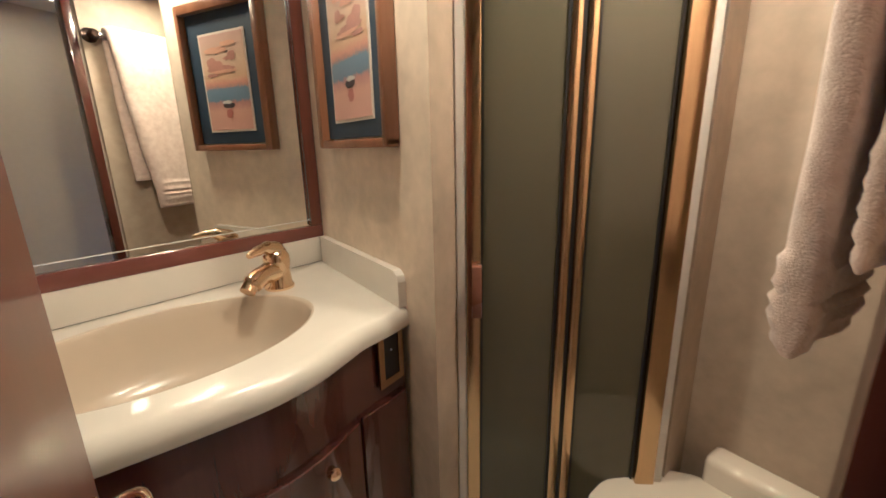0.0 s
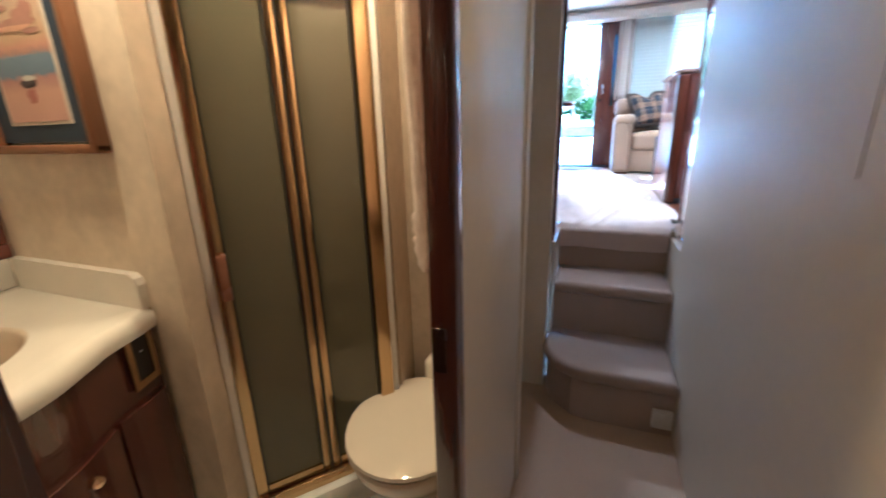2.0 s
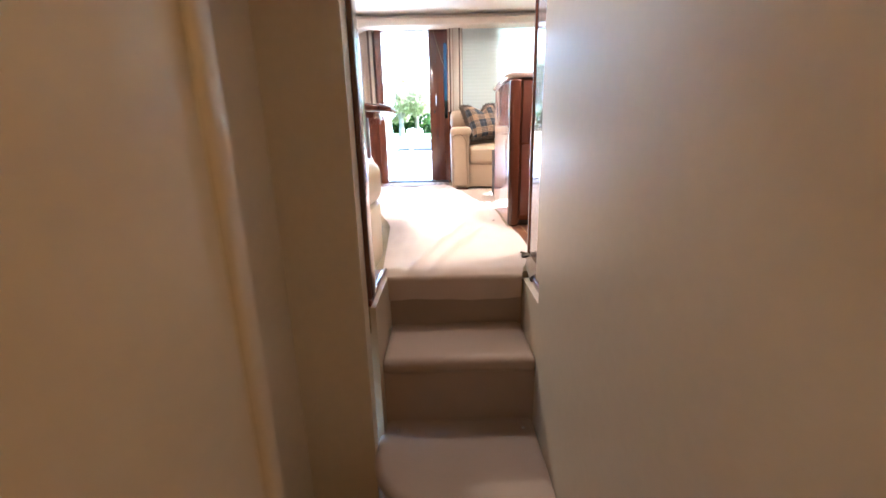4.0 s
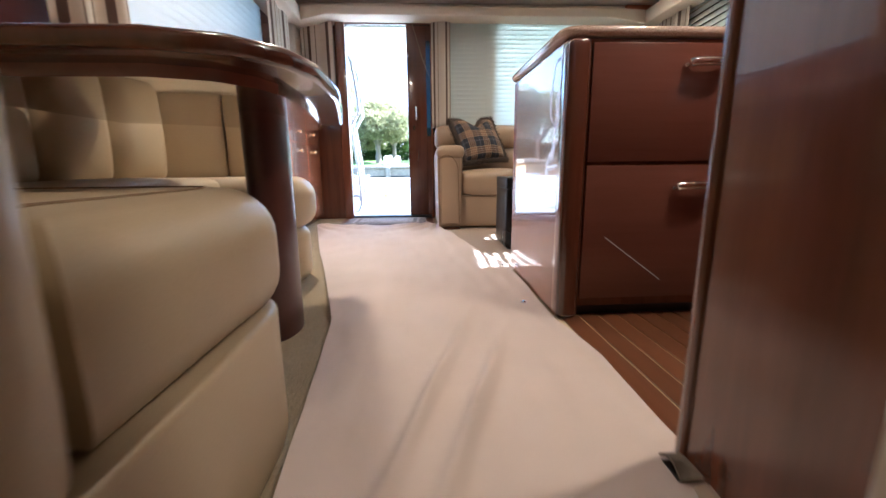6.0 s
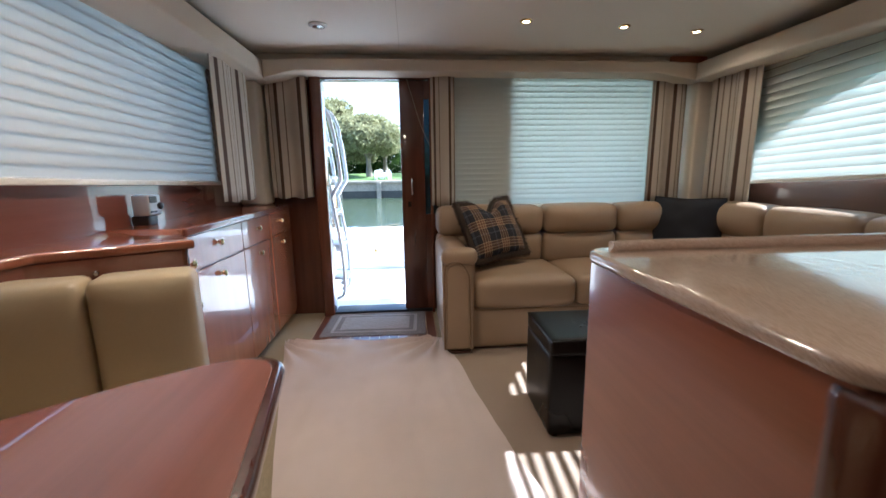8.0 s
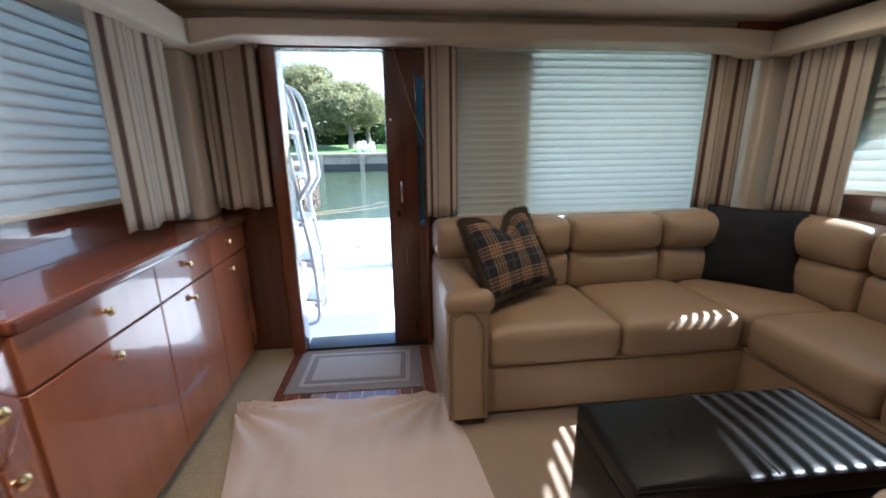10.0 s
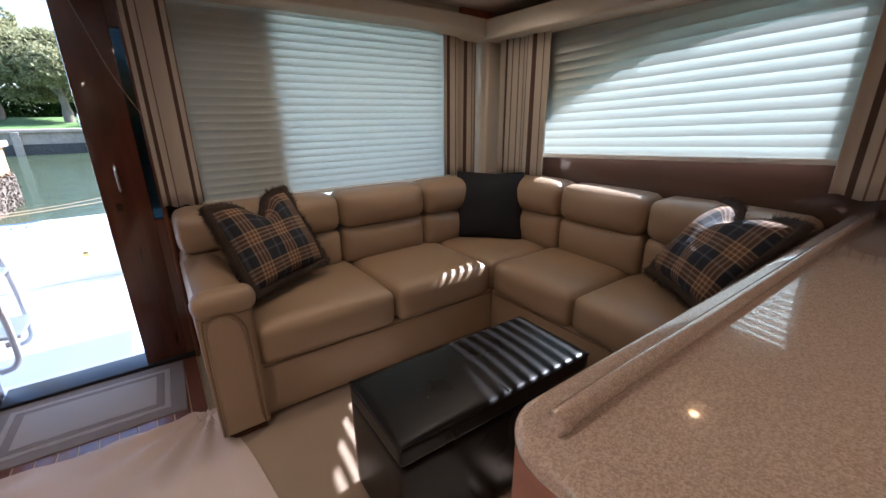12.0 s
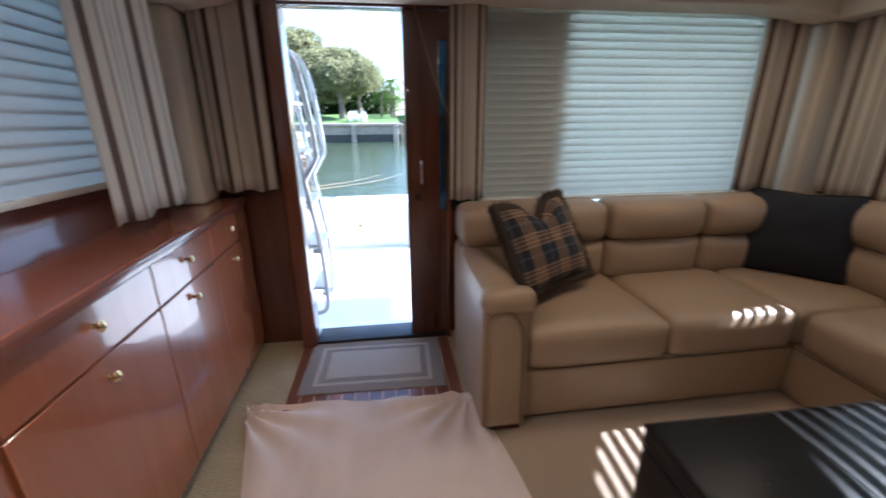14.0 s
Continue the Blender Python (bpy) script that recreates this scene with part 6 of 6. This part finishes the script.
def crown_leaves(bm, rng, centres, count, size):
    for _ in range(count):
        c, r = rng.choice(centres)
        while True:
            p = Vector((rng.uniform(-1, 1), rng.uniform(-1, 1), rng.uniform(-1, 1)))
            if 0.35 < p.length < 1:
                break
        p = c + Vector((p.x * r, p.y * r, p.z * r * 0.8)) + noise.noise_vector(p * 3 + c) * r * 0.25
        a = Vector((rng.uniform(-1, 1), rng.uniform(-1, 1), rng.uniform(-1, 1))).normalized()
        b = a.orthogonal().normalized()
        s = size * rng.uniform(0.6, 1.4)
        bm.faces.new([bm.verts.new(p + a * s), bm.verts.new(p + b * s * 0.55), bm.verts.new(p - a * s), bm.verts.new(p - b * s * 0.55)])


def tree(x, y, z, height, spread, seed, leaves, leaf_size, label):
    rng = random.Random(seed)
    t = thing("oak_tree", (x, y, z), label, "tree", "oaks on the lawn")
    bm = bmesh.new()
    fork = height * 0.30
    tube(smooth_path([(x, y, z - 0.2), (x + 0.1, y, z + fork * 0.5), (x, y + 0.05, z + fork)], 4), [0.34] * 4 + [0.26] * 4 + [0.22], 10, bm)
    centres = []
    for k in range(9):
        a = 2 * math.pi * k / 9 + rng.uniform(-0.3, 0.3)
        rr = spread * rng.uniform(0.45, 0.8)
        end = Vector((x + math.cos(a) * rr, y + math.sin(a) * rr, z + height * rng.uniform(0.38, 0.8)))
        mid = Vector((x, y, z + fork)).lerp(end, 0.5) + Vector((0, 0, 0.4))
        tube(smooth_path([(x, y, z + fork * 0.9), mid, end], 5), [0.15] * 4 + [0.09] * 4 + [0.05] * 3, 7, bm)
        centres.append((end, spread * rng.uniform(0.42, 0.58)))
    for k in range(7):
        centres.append((Vector((x + rng.uniform(-0.4, 0.4) * spread, y + rng.uniform(-0.4, 0.4) * spread, z + height * rng.uniform(0.7, 0.88))), spread * rng.uniform(0.3, 0.42)))
    part("trunk", bm, BARK, t)
    bm = bmesh.new()
    crown_leaves(bm, rng, centres, leaves, leaf_size)
    part("crown", bm, OAK_LEAF, t, "", False)
    return t


OAK = "broad grey-green oak standing on the lawn"
tree(51, 8.6, 1.2, 7.8, 5.2, 1, 64000, 0.13, OAK)
tree(46.5, 4.1, 1.0, 6.4, 3.6, 2, 54000, 0.11, OAK)
tree(58, 15.5, 1.3, 9.0, 5.2, 3, 12000, 0.18, OAK)
tree(57, 3.0, 1.3, 6.4, 3.4, 4, 8000, 0.16, OAK)
rng = random.Random(5)
hd = thing("hedge", (62, 12, 1.3), "dark green hedge behind the lawn", "hedge", kind="stuff")
bm = bmesh.new()
for k in range(26000):
    yy = rng.uniform(-1, 36)
    hh = 2.6 + 1.2 * noise.noise(Vector((yy * 0.25, 0, 0)))
    p = Vector((60 + rng.uniform(-0.8, 0.8), yy, 1.2 + rng.random() * hh))
    a = Vector((rng.uniform(-1, 1), rng.uniform(-1, 1), rng.uniform(-1, 1))).normalized()
    b = a.orthogonal().normalized()
    s = rng.uniform(0.1, 0.24)
    bm.faces.new([bm.verts.new(p + a * s), bm.verts.new(p + b * s * 0.6), bm.verts.new(p - a * s), bm.verts.new(p - b * s * 0.6)])
part("leaves", bm, HEDGE_LEAF, hd, "", False)


def palm(x, y, z, height, seed):
    rng = random.Random(seed)
    t = thing("palm_tree", (x, y, z), "slender palm behind the seawall", "tree", "palms on the bank")
    part("trunk", tube(smooth_path([(x, y, z - 0.2), (x + 0.1, y + 0.05, z + height * 0.5), (x, y, z + height)], 5), 0.14, 8), BARK, t)
    bm = bmesh.new()
    for k in range(20):
        a = 2 * math.pi * k / 20 + rng.uniform(-0.2, 0.2)
        lift = rng.uniform(-0.2, 1.0)
        L = rng.uniform(1.4, 2.0)
        spine = [Vector((x + math.cos(a) * L * s, y + math.sin(a) * L * s, z + height + lift * s * 1.1 - 1.5 * s * s)) for s in [i / 10 for i in range(11)]]
        side = Vector((-math.sin(a), math.cos(a), 0))
        for p, q in zip(spine, spine[1:]):
            for sg in (-1, 1):
                tip = p.lerp(q, 0.8) + side * sg * 0.38 + Vector((0, 0, -0.16))
                bm.faces.new([bm.verts.new(p), bm.verts.new(p.lerp(q, 0.45)), bm.verts.new(tip)])
    part("crown", bm, PALM_LEAF, t, "", False)


for px, py, ph in ((48.0, -0.72, 3.7), (51.0, -0.9, 3.2), (49.0, 0.3, 2.6), (46.5, -1.0, 2.0), (53.0, -0.4, 2.8)):
    palm(px, py, 0.9, ph, int(px * 10))


def garden_chair(x, y, z, turn):
    m = Matrix.Translation((x, y, z)) @ Matrix.Rotation(turn, 4, "Z")
    t = thing("garden_chair", (x, y, z), "white slatted garden chair on the lawn", "chair", "white garden chairs")
    for sy in (-0.3, 0.3):
        part("arm", turned(box(-0.35, sy - 0.05, 0.52, 0.35, sy + 0.05, 0.56), m), WHITE_PAINT, t, "", False)
        part("leg", turned(box(-0.34, sy - 0.04, 0.0, -0.26, sy + 0.04, 0.53), m), WHITE_PAINT, t, "", False)
        part("leg", turned(box(0.24, sy - 0.04, 0.0, 0.32, sy + 0.04, 0.53), m), WHITE_PAINT, t, "", False)
    part("seat", turned(box(-0.34, -0.28, 0.30, 0.28, 0.28, 0.34), m), WHITE_PAINT, t, "", False)
    for k in range(5):
        part("slat", turned(box(0.24, -0.26 + k * 0.108, 0.32, 0.28, -0.17 + k * 0.108, 1.0 - 0.05 * abs(k - 2)), m @ Matrix.Rotation(radians(14), 4, "Y")), WHITE_PAINT, t, "", False)


garden_chair(41.5, 2.75, 0.72, 0.4)
garden_chair(41.6, 2.0, 0.72, -0.3)
garden_chair(43.0, 2.4, 0.80, 2.6)
for zz, y0 in ((0.38, 0.9), (0.33, 0.4)):
    rp = thing("mooring_line", (9.2, y0, zz), "dark mooring line running over the water", "rope")
    far = Vector((39.0, -6.0 + 3 * y0, -0.3))
    a = Vector((9.28, y0 + 1.5, 0.36))
    part("rope", tube([a.lerp(far, s) + Vector((0, 0, -1.1 * math.sin(s * math.pi))) for s in [k / 20 for k in range(21)]], 0.007, 6), PIPING, rp)

# ---- small things ----
flap = thing("carpet_scrap", (2.83, -0.50, 0.0), "dark folded corner of carpet at the head of the steps", "carpet piece")
part("fold", sheet(lambda u, v: (2.81 + 0.055 * u, -0.488 - 0.038 * v, 0.022 + 0.014 * math.sin(u * 3.1) * (1 - v)), 10, 10, 0.004), BARK, flap)
part("underside", sheet(lambda u, v: (2.815 + 0.045 * u, -0.490 - 0.034 * v, 0.014), 4, 4, 0.004), BLACK, flap)
structure("trim_post_snap", lathe([(0.0035, 0), (0.0035, 0.002), (0.002, 0.0035)], (2.345, 0.1085, 0.53), 12, axis="-y"), CHROME, "chrome snap on the mahogany post", "trim")
scuff = structure("trim_wall_scuff", box(2.366, -0.466, 0.450, 2.372, -0.4640, 0.461, 0.001, 1), HEADLINER, "small scuff on the cream wall", "trim", False)
sc2 = structure("trim_scratch", turned(box(-0.0008, -0.12, -0.0008, 0.0008, 0.12, 0.0008), pose(3.5265, -0.78, 0.207, 36.6)), WHITE_PAINT, "pale scratch on the lower drawer front", "trim", False)

structure("trim_carpet_edge", tube(smooth_path([(2.60, -0.503, -0.012), (2.66, -0.506, 0.002), (2.72, -0.508, 0.006), (2.80, -0.520, 0.004)], 6), [0.024] * 14 + [0.020] * 5, 10), COVER_TAN, "tan cloth rolled along the edge of the stair well", "trim")

# ---- teak and holly floor strips ----
tk = structure("floor_galley", box(2.86, -2.42, 0.0, 3.575, -0.545, 0.004), HOLLY, "teak and holly galley floor", "floor", False)
first = None
for k in range(28):
    ya = -2.415 + k * 0.0665
    if first is None:
        first = part("plank", box(2.862, -2.415, 0.004, 3.573, -2.356, 0.0085), TEAK, tk, "", False)
    else:
        ob = new("plank", first.data)
        ob.parent = tk
        ob.matrix_basis = Matrix.Translation((0, k * 0.0665, 0))
tk2 = structure("floor_door", box(5.78, -0.222, 0.0, 6.335, 0.64, 0.004), HOLLY, "teak and holly floor before the cockpit door", "floor", False)
first = None
for k in range(13):
    if first is None:
        first = part("plank", box(5.782, -0.220, 0.004, 6.333, -0.160, 0.0085), TEAK_Y, tk2, "", False)
    else:
        ob = new("plank", first.data)
        ob.parent = tk2
        ob.matrix_basis = Matrix.Translation((0, k * 0.066, 0))
